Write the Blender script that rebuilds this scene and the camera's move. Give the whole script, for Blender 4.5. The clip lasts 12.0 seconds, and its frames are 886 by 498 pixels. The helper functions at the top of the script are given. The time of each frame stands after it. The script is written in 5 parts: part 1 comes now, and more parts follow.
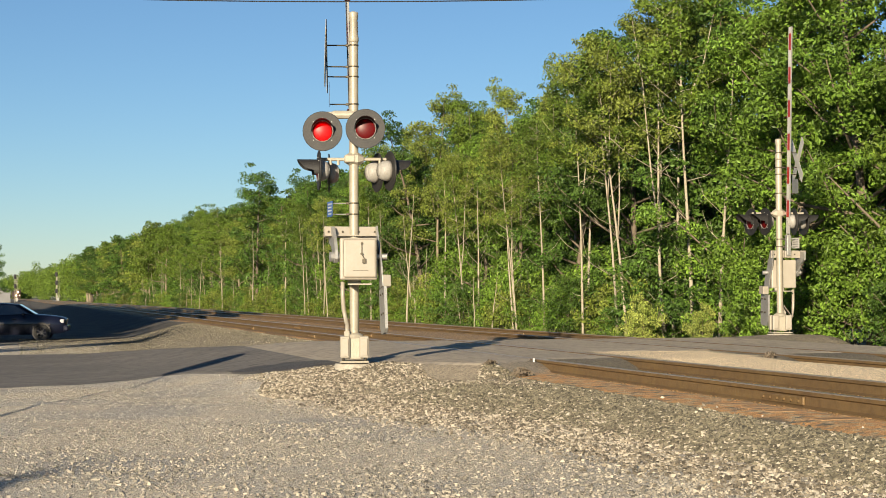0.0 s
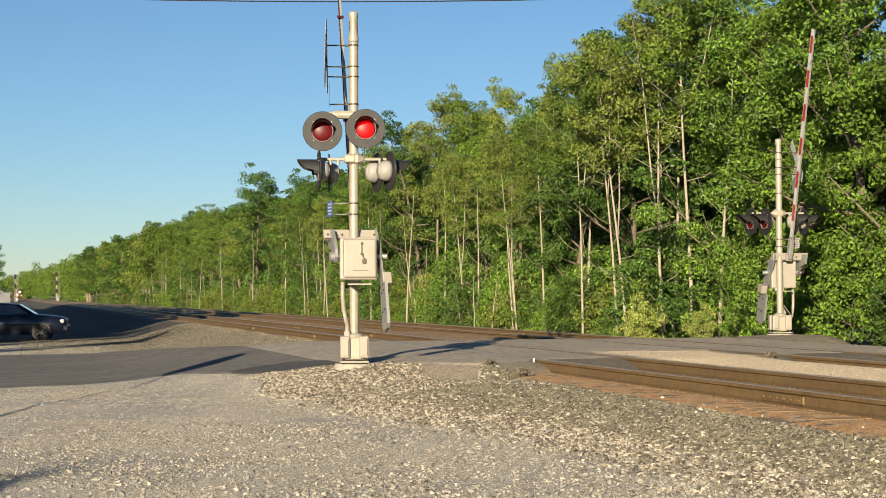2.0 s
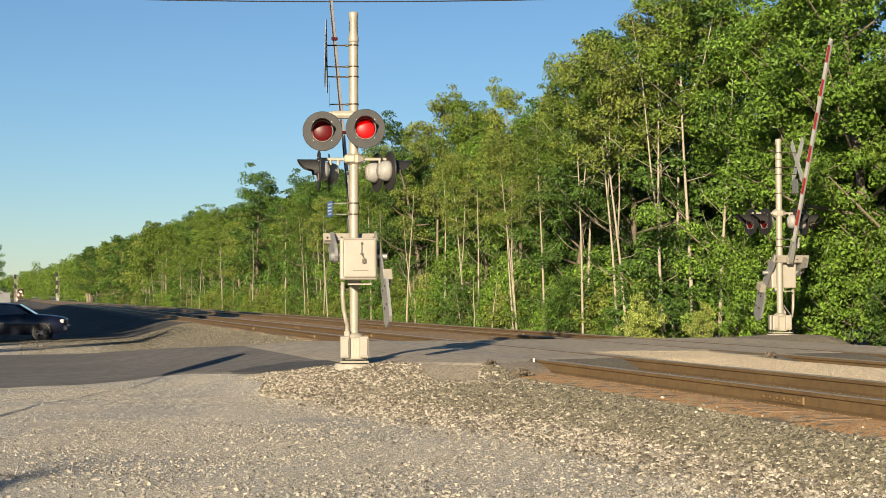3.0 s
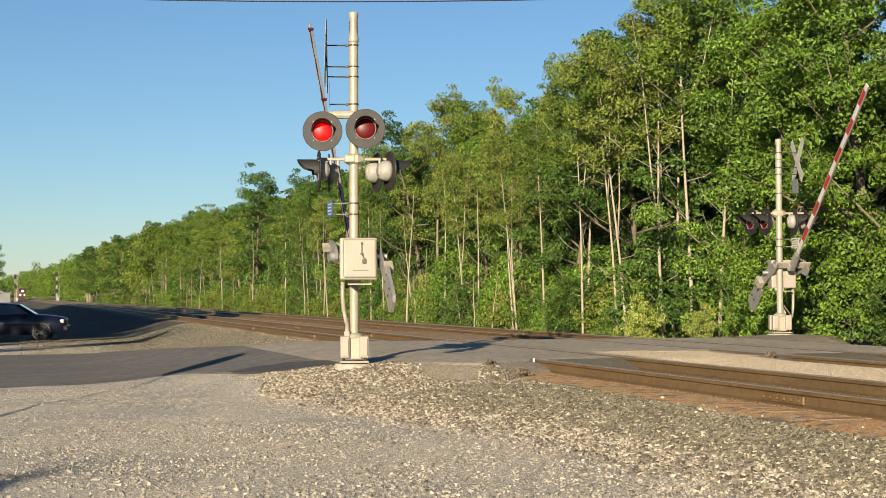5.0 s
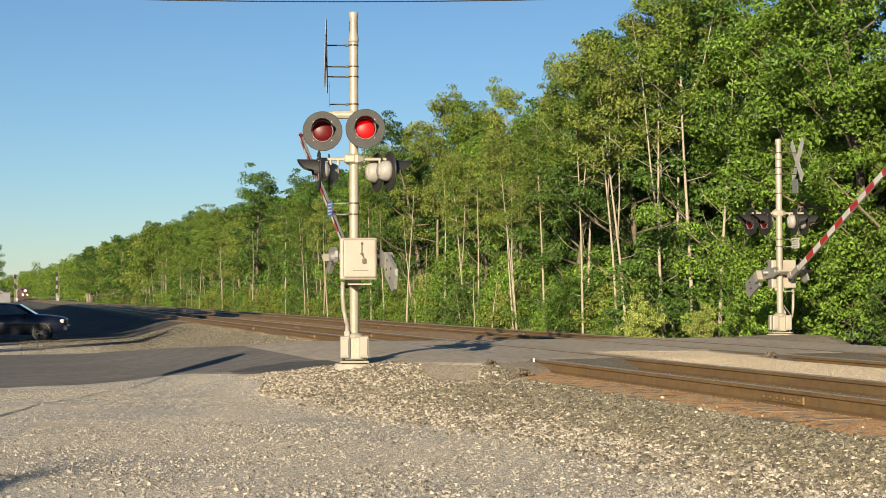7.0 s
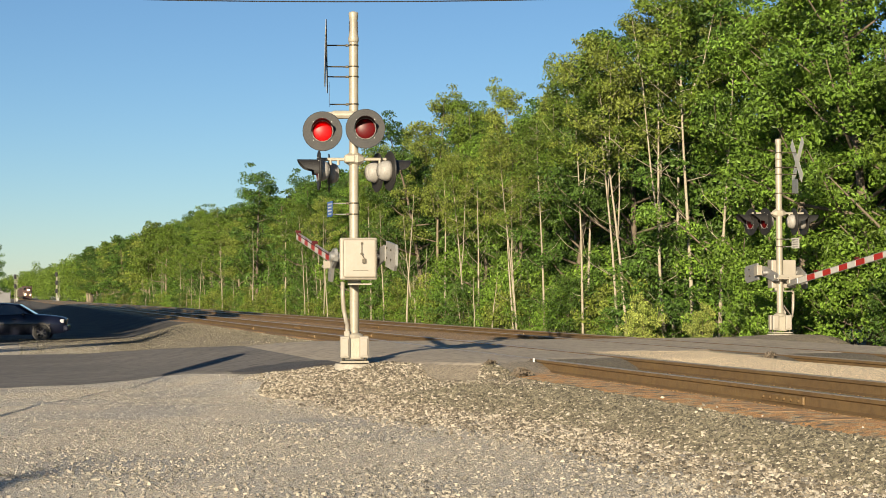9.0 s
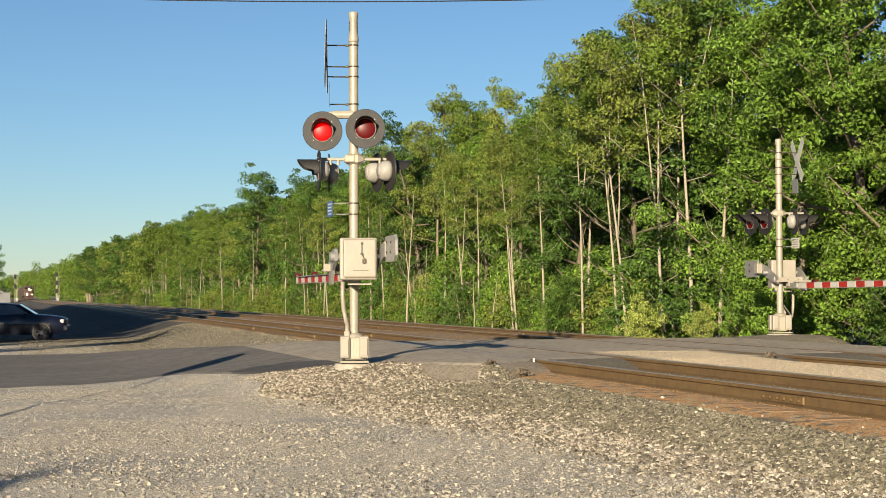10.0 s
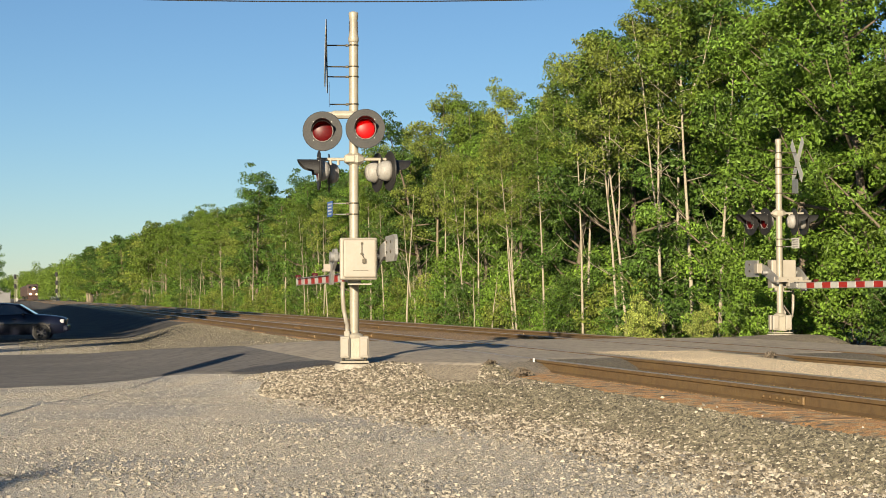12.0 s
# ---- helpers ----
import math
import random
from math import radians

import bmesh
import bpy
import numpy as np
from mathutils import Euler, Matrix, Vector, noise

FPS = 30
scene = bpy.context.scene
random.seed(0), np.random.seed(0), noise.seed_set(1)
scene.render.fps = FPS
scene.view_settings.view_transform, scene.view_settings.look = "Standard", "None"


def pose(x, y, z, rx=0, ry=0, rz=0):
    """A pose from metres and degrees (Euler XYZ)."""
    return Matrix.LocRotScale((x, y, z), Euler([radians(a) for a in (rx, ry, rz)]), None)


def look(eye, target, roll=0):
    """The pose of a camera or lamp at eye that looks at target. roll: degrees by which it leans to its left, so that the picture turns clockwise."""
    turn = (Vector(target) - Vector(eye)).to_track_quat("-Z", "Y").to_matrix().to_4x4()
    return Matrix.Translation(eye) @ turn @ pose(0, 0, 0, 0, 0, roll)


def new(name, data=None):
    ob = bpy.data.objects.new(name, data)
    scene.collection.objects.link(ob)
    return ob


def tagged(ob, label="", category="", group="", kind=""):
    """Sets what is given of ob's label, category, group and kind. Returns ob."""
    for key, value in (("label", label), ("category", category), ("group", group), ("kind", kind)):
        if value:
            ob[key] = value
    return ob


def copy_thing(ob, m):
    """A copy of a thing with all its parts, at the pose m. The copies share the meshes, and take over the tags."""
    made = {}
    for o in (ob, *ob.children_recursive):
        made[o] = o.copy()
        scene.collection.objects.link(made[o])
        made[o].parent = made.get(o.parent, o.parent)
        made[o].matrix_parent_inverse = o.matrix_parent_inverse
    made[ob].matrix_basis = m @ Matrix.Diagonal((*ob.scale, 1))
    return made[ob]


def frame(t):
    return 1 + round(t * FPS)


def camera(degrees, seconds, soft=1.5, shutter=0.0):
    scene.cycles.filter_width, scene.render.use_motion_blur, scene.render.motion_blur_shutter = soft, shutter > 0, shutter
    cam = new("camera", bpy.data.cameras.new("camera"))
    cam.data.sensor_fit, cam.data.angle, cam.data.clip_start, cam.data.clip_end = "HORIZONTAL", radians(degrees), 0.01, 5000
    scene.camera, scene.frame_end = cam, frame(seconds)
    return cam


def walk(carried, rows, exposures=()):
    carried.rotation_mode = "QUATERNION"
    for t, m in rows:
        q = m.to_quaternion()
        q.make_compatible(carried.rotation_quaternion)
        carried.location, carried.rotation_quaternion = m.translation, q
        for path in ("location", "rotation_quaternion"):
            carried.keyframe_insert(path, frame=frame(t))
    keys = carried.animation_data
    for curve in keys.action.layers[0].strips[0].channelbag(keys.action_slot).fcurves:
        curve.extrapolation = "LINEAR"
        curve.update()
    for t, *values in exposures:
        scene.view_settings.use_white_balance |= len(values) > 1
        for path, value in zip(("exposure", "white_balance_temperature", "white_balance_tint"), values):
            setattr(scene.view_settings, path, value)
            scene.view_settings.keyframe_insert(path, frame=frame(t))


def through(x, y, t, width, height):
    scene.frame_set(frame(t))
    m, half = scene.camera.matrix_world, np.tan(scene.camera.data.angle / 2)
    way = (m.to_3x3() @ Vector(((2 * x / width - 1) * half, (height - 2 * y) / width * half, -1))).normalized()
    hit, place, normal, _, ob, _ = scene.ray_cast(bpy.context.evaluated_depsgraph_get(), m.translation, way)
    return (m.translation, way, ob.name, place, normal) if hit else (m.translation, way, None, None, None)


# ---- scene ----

FOV = 2 * math.degrees(math.atan(784 / 2800))
EYE = Vector((0, 0, 0.96))
PITCH = math.degrees(math.atan(81.5 / 2800))
cam = camera(FOV, 12.0, soft=0.55)
CAM_POSE = pose(EYE.x, EYE.y, EYE.z, 90, 0, 0) @ pose(0, 0, 0, PITCH, 0, 0) @ pose(0, 0, 0, 0, 0, -0.26)
walk(cam, [(0.0, CAM_POSE), (12.0, CAM_POSE)], exposures=[(0.0, 1.0, 6350, 10), (12.0, 1.0, 6350, 10)])

# ---------------------------------------------------------------- world and sun
SUN_AZ, SUN_EL = 15.5, 13.8          # the way the light travels, clockwise from +y, and the sun's height
world = bpy.data.worlds.new("sky")
world.use_nodes = True
scene.world = world
wn = world.node_tree.nodes
sky = wn.new("ShaderNodeTexSky")
sky.sky_type = "NISHITA"
sky.sun_disc = False
sky.sun_elevation = radians(SUN_EL)
sky.sun_rotation = radians(180 + SUN_AZ)
sky.air_density, sky.dust_density, sky.ozone_density = 0.95, 0.025, 4.1
world.node_tree.links.new(sky.outputs[0], wn["Background"].inputs[0])
wn["Background"].inputs[1].default_value = 0.053
sun = new("sun", bpy.data.lights.new("sun", "SUN"))
sun.data.energy, sun.data.angle, sun.data.color = 5.0, radians(0.6), (1.0, 0.835, 0.595)
sd = Vector((math.sin(radians(SUN_AZ)) * math.cos(radians(SUN_EL)), math.cos(radians(SUN_AZ)) * math.cos(radians(SUN_EL)), -math.sin(radians(SUN_EL))))
sun.matrix_world = look((-20, -60, 30), Vector((-20, -60, 30)) + sd)

# ---------------------------------------------------------------- materials
TONE = 0.79          # one trim for the reflectance of all painted and natural surfaces


def toned(c):
    return tuple(v * TONE for v in c)


def mat(name, base, rough=0.6, metal=0.0, spots=None, scale=8.0, amount=0.5, fine=None, bump=0.0, bump_scale=60.0, island=0.0, obj=0.0, coat=0.0, pale=0.0):
    """A node material: base colour, mixed at two scales with the colours spots and fine, with a fine relief."""
    m = bpy.data.materials.new(name)
    m.use_nodes = True
    nt, n, l = m.node_tree, m.node_tree.nodes, m.node_tree.links
    b = n["Principled BSDF"]
    b.inputs["Roughness"].default_value, b.inputs["Metallic"].default_value = rough, metal
    b.inputs["Coat Weight"].default_value = coat
    base, spots, fine = toned(base), toned(spots) if spots else None, toned(fine) if fine else None
    co = n.new("ShaderNodeTexCoord").outputs["Object"]
    col = n.new("ShaderNodeRGB").outputs[0]
    col.default_value = (*base, 1)

    def mix(a, bcol, fac):
        x = n.new("ShaderNodeMix")
        x.data_type = "RGBA"
        l.new(fac, x.inputs[0])
        l.new(a, x.inputs[6])
        x.inputs[7].default_value = (*bcol, 1)
        return x.outputs[2]

    def noise_mask(sc, lo, hi, top):
        t = n.new("ShaderNodeTexNoise")
        t.inputs["Scale"].default_value, t.inputs["Detail"].default_value = sc, 6
        l.new(co, t.inputs["Vector"])
        r = n.new("ShaderNodeMapRange")
        r.inputs[1].default_value, r.inputs[2].default_value, r.inputs[4].default_value = lo, hi, top
        l.new(t.outputs[0], r.inputs[0])
        return r.outputs[0]
    if spots:
        col = mix(col, spots, noise_mask(scale, 0.4, 0.65, amount))
    if fine:
        col = mix(col, fine, noise_mask(scale * 9, 0.45, 0.7, amount))
    for value, node, out in ((island, "ShaderNodeNewGeometry", "Random Per Island"), (obj, "ShaderNodeObjectInfo", "Random")):
        if value:
            hs = n.new("ShaderNodeHueSaturation")
            r = n.new("ShaderNodeMapRange")
            r.inputs[3].default_value, r.inputs[4].default_value = 1 - value, 1 + value
            l.new(n.new(node).outputs[out], r.inputs[0])
            l.new(r.outputs[0], hs.inputs["Value"])
            l.new(col, hs.inputs["Color"])
            col = hs.outputs[0]
    if pale:          # a share of the pieces is whitish stone
        r = n.new("ShaderNodeMapRange")
        r.inputs[1].default_value, r.inputs[2].default_value = 1 - pale, 1 - pale + 0.01
        wn2 = n.new("ShaderNodeTexWhiteNoise")
        wn2.noise_dimensions = "1D"
        l.new(n.new("ShaderNodeNewGeometry").outputs["Random Per Island"], wn2.inputs["W"])
        l.new(wn2.outputs["Value"], r.inputs[0])
        col = mix(col, toned((0.52, 0.465, 0.37)), r.outputs[0])
    l.new(col, b.inputs["Base Color"])
    if bump:
        t = n.new("ShaderNodeTexNoise")
        t.inputs["Scale"].default_value, t.inputs["Detail"].default_value = bump_scale, 4
        l.new(co, t.inputs["Vector"])
        bp = n.new("ShaderNodeBump")
        bp.inputs["Strength"].default_value, bp.inputs["Distance"].default_value = bump, 0.02
        l.new(t.outputs[0], bp.inputs["Height"])
        l.new(bp.outputs[0], b.inputs["Normal"])
    return m


def glow(name, colour, strength):
    m = bpy.data.materials.new(name)
    m.use_nodes = True
    b = m.node_tree.nodes["Principled BSDF"]
    b.inputs["Base Color"].default_value = (*colour, 1)
    b.inputs["Emission Color"].default_value = (*colour, 1)
    b.inputs["Emission Strength"].default_value = strength
    return m


def leaf_mat(name, base, dark, through=0.16):
    m = mat(name, base, 0.5, spots=dark, scale=0.5, amount=0.75, island=0.6, obj=0.24)
    n, l = m.node_tree.nodes, m.node_tree.links
    b = n["Principled BSDF"]
    tr = n.new("ShaderNodeBsdfTranslucent")
    b.inputs["Specular IOR Level"].default_value = 0.3
    src = b.inputs["Base Color"].links[0].from_socket
    hs = n.new("ShaderNodeHueSaturation")
    hs.inputs["Value"].default_value = 1.3
    l.new(src, hs.inputs["Color"])
    l.new(hs.outputs[0], tr.inputs[0])
    mx = n.new("ShaderNodeMixShader")
    mx.inputs[0].default_value = through
    l.new(b.outputs[0], mx.inputs[1])
    l.new(tr.outputs[0], mx.inputs[2])
    l.new(mx.outputs[0], n["Material Output"].inputs[0])
    return m


def lens_mat(name, colour):
    """A tinted lens: partly clear, partly a dull red body, with a gloss."""
    m = bpy.data.materials.new(name)
    m.use_nodes = True
    n, l = m.node_tree.nodes, m.node_tree.links
    b = n["Principled BSDF"]
    b.inputs["Base Color"].default_value, b.inputs["Roughness"].default_value = (*colour, 1), 0.4
    tr = n.new("ShaderNodeBsdfTransparent")
    tr.inputs[0].default_value = (0.75, 0.02, 0.02, 1)
    mx = n.new("ShaderNodeMixShader")
    mx.inputs[0].default_value = 0.5
    l.new(b.outputs[0], mx.inputs[1])
    l.new(tr.outputs[0], mx.inputs[2])
    l.new(mx.outputs[0], n["Material Output"].inputs[0])
    return m


SILVER = mat("aluminium_paint", (0.43, 0.395, 0.315), 0.45, 0.12, (0.34, 0.305, 0.23), 5, 0.55, (0.30, 0.25, 0.18), 0.1, 80)
GALV = mat("galvanised_steel", (0.46, 0.455, 0.43), 0.5, 0.55, (0.36, 0.36, 0.35), 6, 0.6, (0.25, 0.22, 0.18), 0.1, 90)
CREAM = mat("cream_enamel", (0.38, 0.345, 0.285), 0.45, 0.0, (0.29, 0.26, 0.205), 3, 0.45, (0.36, 0.30, 0.22), 0.05, 60)
GREY = mat("light_grey_enamel", (0.40, 0.385, 0.35), 0.55, 0.0, (0.30, 0.285, 0.25), 5, 0.5, (0.22, 0.20, 0.17), 0.05, 60)
BLACK = mat("black_enamel", (0.010, 0.0098, 0.0098), 0.6, 0.0, (0.03, 0.028, 0.026), 6, 0.6, (0.05, 0.046, 0.042), 0.05, 90)
LENS = lens_mat("red_lens", (0.15, 0.007, 0.009))
LAMP_ON = glow("lamp_glow", (1.0, 0.028, 0.024), 2.7)
LAMP_WHITE = glow("headlight_glow", (1.0, 0.62, 0.28), 7)
RED = mat("red_reflective_film", (0.40, 0.028, 0.018), 0.4, 0, (0.30, 0.03, 0.02), 4, 0.4, obj=0.08)
WHITE = mat("white_reflective_film", (0.60, 0.58, 0.53), 0.4, 0, (0.46, 0.44, 0.39), 4, 0.5, obj=0.05)
ARM_LAMP = mat("dark_red_plastic", (0.10, 0.012, 0.014), 0.3, 0, (0.06, 0.01, 0.012), 20, 0.5)
BLUE = mat("blue_sign_film", (0.03, 0.12, 0.42), 0.4, 0, (0.04, 0.10, 0.32), 10, 0.4)
CONCRETE = mat("concrete", (0.50, 0.46, 0.38), 0.9, 0, (0.36, 0.32, 0.26), 5, 0.6, (0.25, 0.22, 0.18), 0.5, 60)
RUST = mat("rusted_rail_steel", (0.195, 0.125, 0.058), 0.5, 0.25, (0.26, 0.175, 0.072), 1.2, 0.5, (0.095, 0.06, 0.032), 0.3, 40)
POLISHED = mat("worn_rail_head", (0.40, 0.345, 0.27), 0.35, 0.4, (0.30, 0.24, 0.17), 3, 0.6, (0.24, 0.17, 0.11))
TIE = mat("creosoted_timber", (0.36, 0.22, 0.105), 0.9, 0, (0.48, 0.30, 0.14), 3, 0.7, (0.15, 0.10, 0.06), 0.6, 50, obj=0.3)
ASPHALT = mat("worn_asphalt", (0.44, 0.375, 0.285), 0.92, 0, (0.53, 0.45, 0.335), 0.7, 0.7, (0.19, 0.17, 0.155), 0.5, 160)
DARK_ASPHALT = mat("new_asphalt", (0.168, 0.153, 0.135), 0.93, 0, (0.225, 0.203, 0.175), 0.45, 0.9, (0.09, 0.085, 0.08), 0.5, 160)
TAR = mat("fresh_tar", (0.075, 0.07, 0.066), 0.8, 0, (0.12, 0.11, 0.10), 2, 0.7, (0.05, 0.048, 0.046), 0.6, 120)
STONE_GREY = mat("grey_ballast_stone", (0.150, 0.134, 0.092), 0.9, 0, (0.21, 0.19, 0.135), 3, 0.5, island=0.65, pale=0.05)
STONE_PALE = mat("pale_limestone", (0.21, 0.18, 0.132), 0.9, 0, (0.12, 0.102, 0.076), 4, 0.6, island=0.65, pale=0.27)
STONE_DRIVE = mat("drive_gravel_stone", (0.285, 0.262, 0.215), 0.9, 0, (0.18, 0.165, 0.135), 4, 0.5, island=0.6, pale=0.15)
BARK_PALE = mat("pale_bark", (0.47, 0.425, 0.325), 0.9, 0, (0.34, 0.285, 0.20), 4, 0.7, (0.20, 0.16, 0.11), 0.6, 30)
BARK_MID = mat("tan_bark", (0.33, 0.275, 0.19), 0.9, 0, (0.20, 0.165, 0.11), 4, 0.7, (0.13, 0.105, 0.07), 0.6, 30)
BARK_DARK = mat("grey_brown_bark", (0.17, 0.135, 0.095), 0.9, 0, (0.09, 0.07, 0.05), 4, 0.8, (0.26, 0.21, 0.15), 0.6, 30)
LEAF_MID = leaf_mat("green_leaves", (0.142, 0.215, 0.025), (0.072, 0.128, 0.016))
LEAF_YELLOW = leaf_mat("yellow_green_leaves", (0.200, 0.245, 0.040), (0.130, 0.180, 0.028))
LEAF_DEEP = leaf_mat("deep_green_leaves", (0.088, 0.165, 0.024), (0.040, 0.090, 0.014))
LEAF_BRIGHT = leaf_mat("bright_green_leaves", (0.165, 0.275, 0.032), (0.085, 0.165, 0.021))
# a darkened leaf green: the forest's inner shade put into the colour
LEAF_SHADED = leaf_mat("shaded_inner_leaves", (0.050, 0.085, 0.016), (0.026, 0.050, 0.010))
LEAF_PALE = leaf_mat("pale_blossom_leaves", (0.42, 0.47, 0.11), (0.17, 0.27, 0.035), 0.25)
GRASS = leaf_mat("grass_blades", (0.085, 0.120, 0.025), (0.19, 0.15, 0.075))
NAVY = mat("navy_car_paint", (0.005, 0.007, 0.02), 0.3, 0.0, (0.008, 0.01, 0.024), 2, 0.5, coat=0.15)
TYRE = mat("tyre_rubber", (0.018, 0.018, 0.018), 0.85, 0, (0.035, 0.033, 0.03), 10, 0.5)
ALLOY = mat("alloy_wheel", (0.10, 0.10, 0.105), 0.45, 0.6, (0.06, 0.06, 0.06), 8, 0.5)
CHROME = mat("chrome", (0.7, 0.7, 0.7), 0.12, 1.0)
CAR_GLASS = mat("tinted_car_glass", (0.012, 0.014, 0.017), 0.06, 0.0, coat=0.6)
LAMP_CLEAR = mat("clear_headlamp", (0.65, 0.66, 0.68), 0.12, 0.3)
LOCO_DARK = mat("locomotive_dark_red", (0.06, 0.026, 0.018), 0.6, 0, (0.022, 0.014, 0.013), 1.0, 0.6)
WAGON = mat("brown_wagon_paint", (0.05, 0.027, 0.022), 0.7, 0, (0.03, 0.02, 0.018), 0.8, 0.7)
WALLPAINT = mat("pale_metal_siding", (0.20, 0.20, 0.205), 0.6, 0, (0.15, 0.15, 0.155), 0.4, 0.5)
ROOFING = mat("grey_roofing", (0.16, 0.16, 0.17), 0.7, 0, (0.10, 0.10, 0.11), 0.5, 0.5)
WIRE = mat("black_cable", (0.02, 0.02, 0.022), 0.6)
BRASS = mat("dull_hardware", (0.10, 0.085, 0.06), 0.5, 0.6)

# ---------------------------------------------------------------- the track's frame: p across, s along
ALPHA = radians(15.1)
CA, SA = math.cos(ALPHA), math.sin(ALPHA)
TRACKS = (8.27, 12.45)
GAUGE = 1.435 + 0.07


def bend(s):
    """How far the line swings off its straight course, far away."""
    s = np.asarray(s, float)
    return -0.0122 * np.where(s < 100, 0, np.where(s < 200, (s - 100) ** 2 / 200, s - 150))


def ground_xy(p, s):
    return p * CA - s * SA, p * SA + s * CA


def place(p, s, z=0.0):
    x, y = ground_xy(p, s)
    return Vector((float(x), float(y), float(z)))


def ease(a, b, x):
    t = np.clip((np.asarray(x, float) - a) / (b - a), 0, 1)
    return t * t * (3 - 2 * t)


def mix2(a, b, t):
    return a + (b - a) * t


def ground_base(s):
    return mix2(-0.46, -0.74, ease(15, 42, s))


def edge(table, p):
    return np.interp(p, [q for q, _ in table], [v for _, v in table])


NEAR_EDGE = ((-60, 36.0), (-14, 30.0), (-0.26, 28.1), (1.2, 28.9), (2.66, 29.4), (3.3, 27.8), (3.6, 26.0), (4.25, 24.9), (4.9, 24.9), (5.5, 23.8), (5.9, 22.7), (6.4, 21.4), (7.0, 22.0), (7.4, 22.5), (9.1, 22.9), (14.5, 22.4), (24, 22.5))
FAR_EDGE = ((-60, 62.0), (-14, 52.5), (-0.45, 48.2), (1.15, 48.0), (2.65, 45.6), (3.8, 41.2), (4.65, 37.0), (5.0, 35.6), (5.5, 35.0), (6.3, 33.6), (7.3, 33.0), (14.5, 32.6), (24, 31.5))


def terrain(p, s):
    """Height of the ground. The rails' heads are at 0."""
    p, s = np.asarray(p, float), np.asarray(s, float)
    q = p - bend(s)
    base = ground_base(s)
    lo = mix2(mix2(5.3, 3.3, ease(13, 21, s)), 4.2, ease(30, 44, s))
    bed = mix2(base, -0.173, ease(lo, 7.1, q))
    fill = np.exp(-((q - 10.4) / 1.0) ** 4) * ease(11, 17, s) * (1 - ease(40, 50, s))
    bed = mix2(bed, mix2(-0.10, 0.005, ease(9.2, 11.5, q)), fill)
    bed = mix2(bed, -0.95, ease(14.3, 18.0, q))
    ramp = mix2(mix2(base, -0.02, ease(1.0, 6.8, q)), -0.75, ease(15.2, 19.0, q))
    rise = mix2(6.5, 1.0, ease(3.6, 5.4, q))          # the drive climbs gently to the road, the ballast ends short
    cross = ease(-1.0, 0.1 / rise, (s - edge(NEAR_EDGE, q)) / rise) * (1 - ease(0.0, 1.6, s - edge(FAR_EDGE, q)))
    z = mix2(bed, ramp, cross)
    z = z + 0.22 * np.exp(-(((q - 5.28) ** 2 + (s - 23.6) ** 2) / 1.6)) * (1 - cross)
    z = mix2(z, 0.04, np.exp(-(((q - 16.84) ** 2 + (s - 32.15) ** 2) / 2.2) ** 2))
    dx, dy = np.sin(p * 1.7 + s * 0.6) * np.cos(s * 0.9 - p), np.sin(p * 4.1 - s * 2.3) * np.cos(s * 3.1 + p * 1.9)
    loose = 1 - ease(5.8, 7, q) * (1 - ease(14.5, 17, q))
    return z + (dx * 0.022 + dy * 0.008) * loose * (1 - 0.9 * cross) * (1 - 0.75 * ease(28, 45, s))


# ---------------------------------------------------------------- mesh helpers
def part(name, bm, material, parent=None, label="", m=None, smooth=False):
    """Link a bmesh as one mesh object, under a thing or part if one is given."""
    me = bpy.data.meshes.new(name)
    bm.to_mesh(me)
    bm.free()
    return part_mesh(name, me, material, parent, label, m, smooth)


def part_mesh(name, me, material, parent=None, label="", m=None, smooth=False):
    if material is not None and not me.materials:
        for one in (material if isinstance(material, (list, tuple)) else [material]):
            me.materials.append(one)
    if smooth:
        me.shade_smooth()
    ob = new(name, me)
    if parent is not None:
        ob.parent = parent
    if m is not None:
        ob.matrix_basis = m
    if label:
        tagged(ob, label)
    return ob


def thing(name, m, label, category, group="", kind=""):
    ob = new(name)
    ob.empty_display_size = 0.2
    ob.matrix_basis = m
    return tagged(ob, label, category, group, kind)


def block(bm, cx, cy, cz, sx, sy, sz, bevel=0.0, m=None, seg=2):
    """A box with rounded edges, by its centre and size."""
    g = bmesh.ops.create_cube(bm, size=1, matrix=(m or Matrix()) @ Matrix.Translation((cx, cy, cz)) @ Matrix.Diagonal((sx, sy, sz, 1)))
    if bevel:
        es = list({e for v in g["verts"] for e in v.link_edges})
        bmesh.ops.bevel(bm, geom=es, offset=bevel, segments=seg, affect="EDGES", profile=0.5)
    return bm


def rod(bm, a, b, r, r2=None, seg=12, caps=True):
    a, b = Vector(a), Vector(b)
    d = b - a
    m = Matrix.Translation((a + b) / 2) @ d.to_track_quat("Z", "Y").to_matrix().to_4x4()
    bmesh.ops.create_cone(bm, cap_ends=caps, segments=seg, radius1=r, radius2=r if r2 is None else r2, depth=d.length, matrix=m)
    return bm


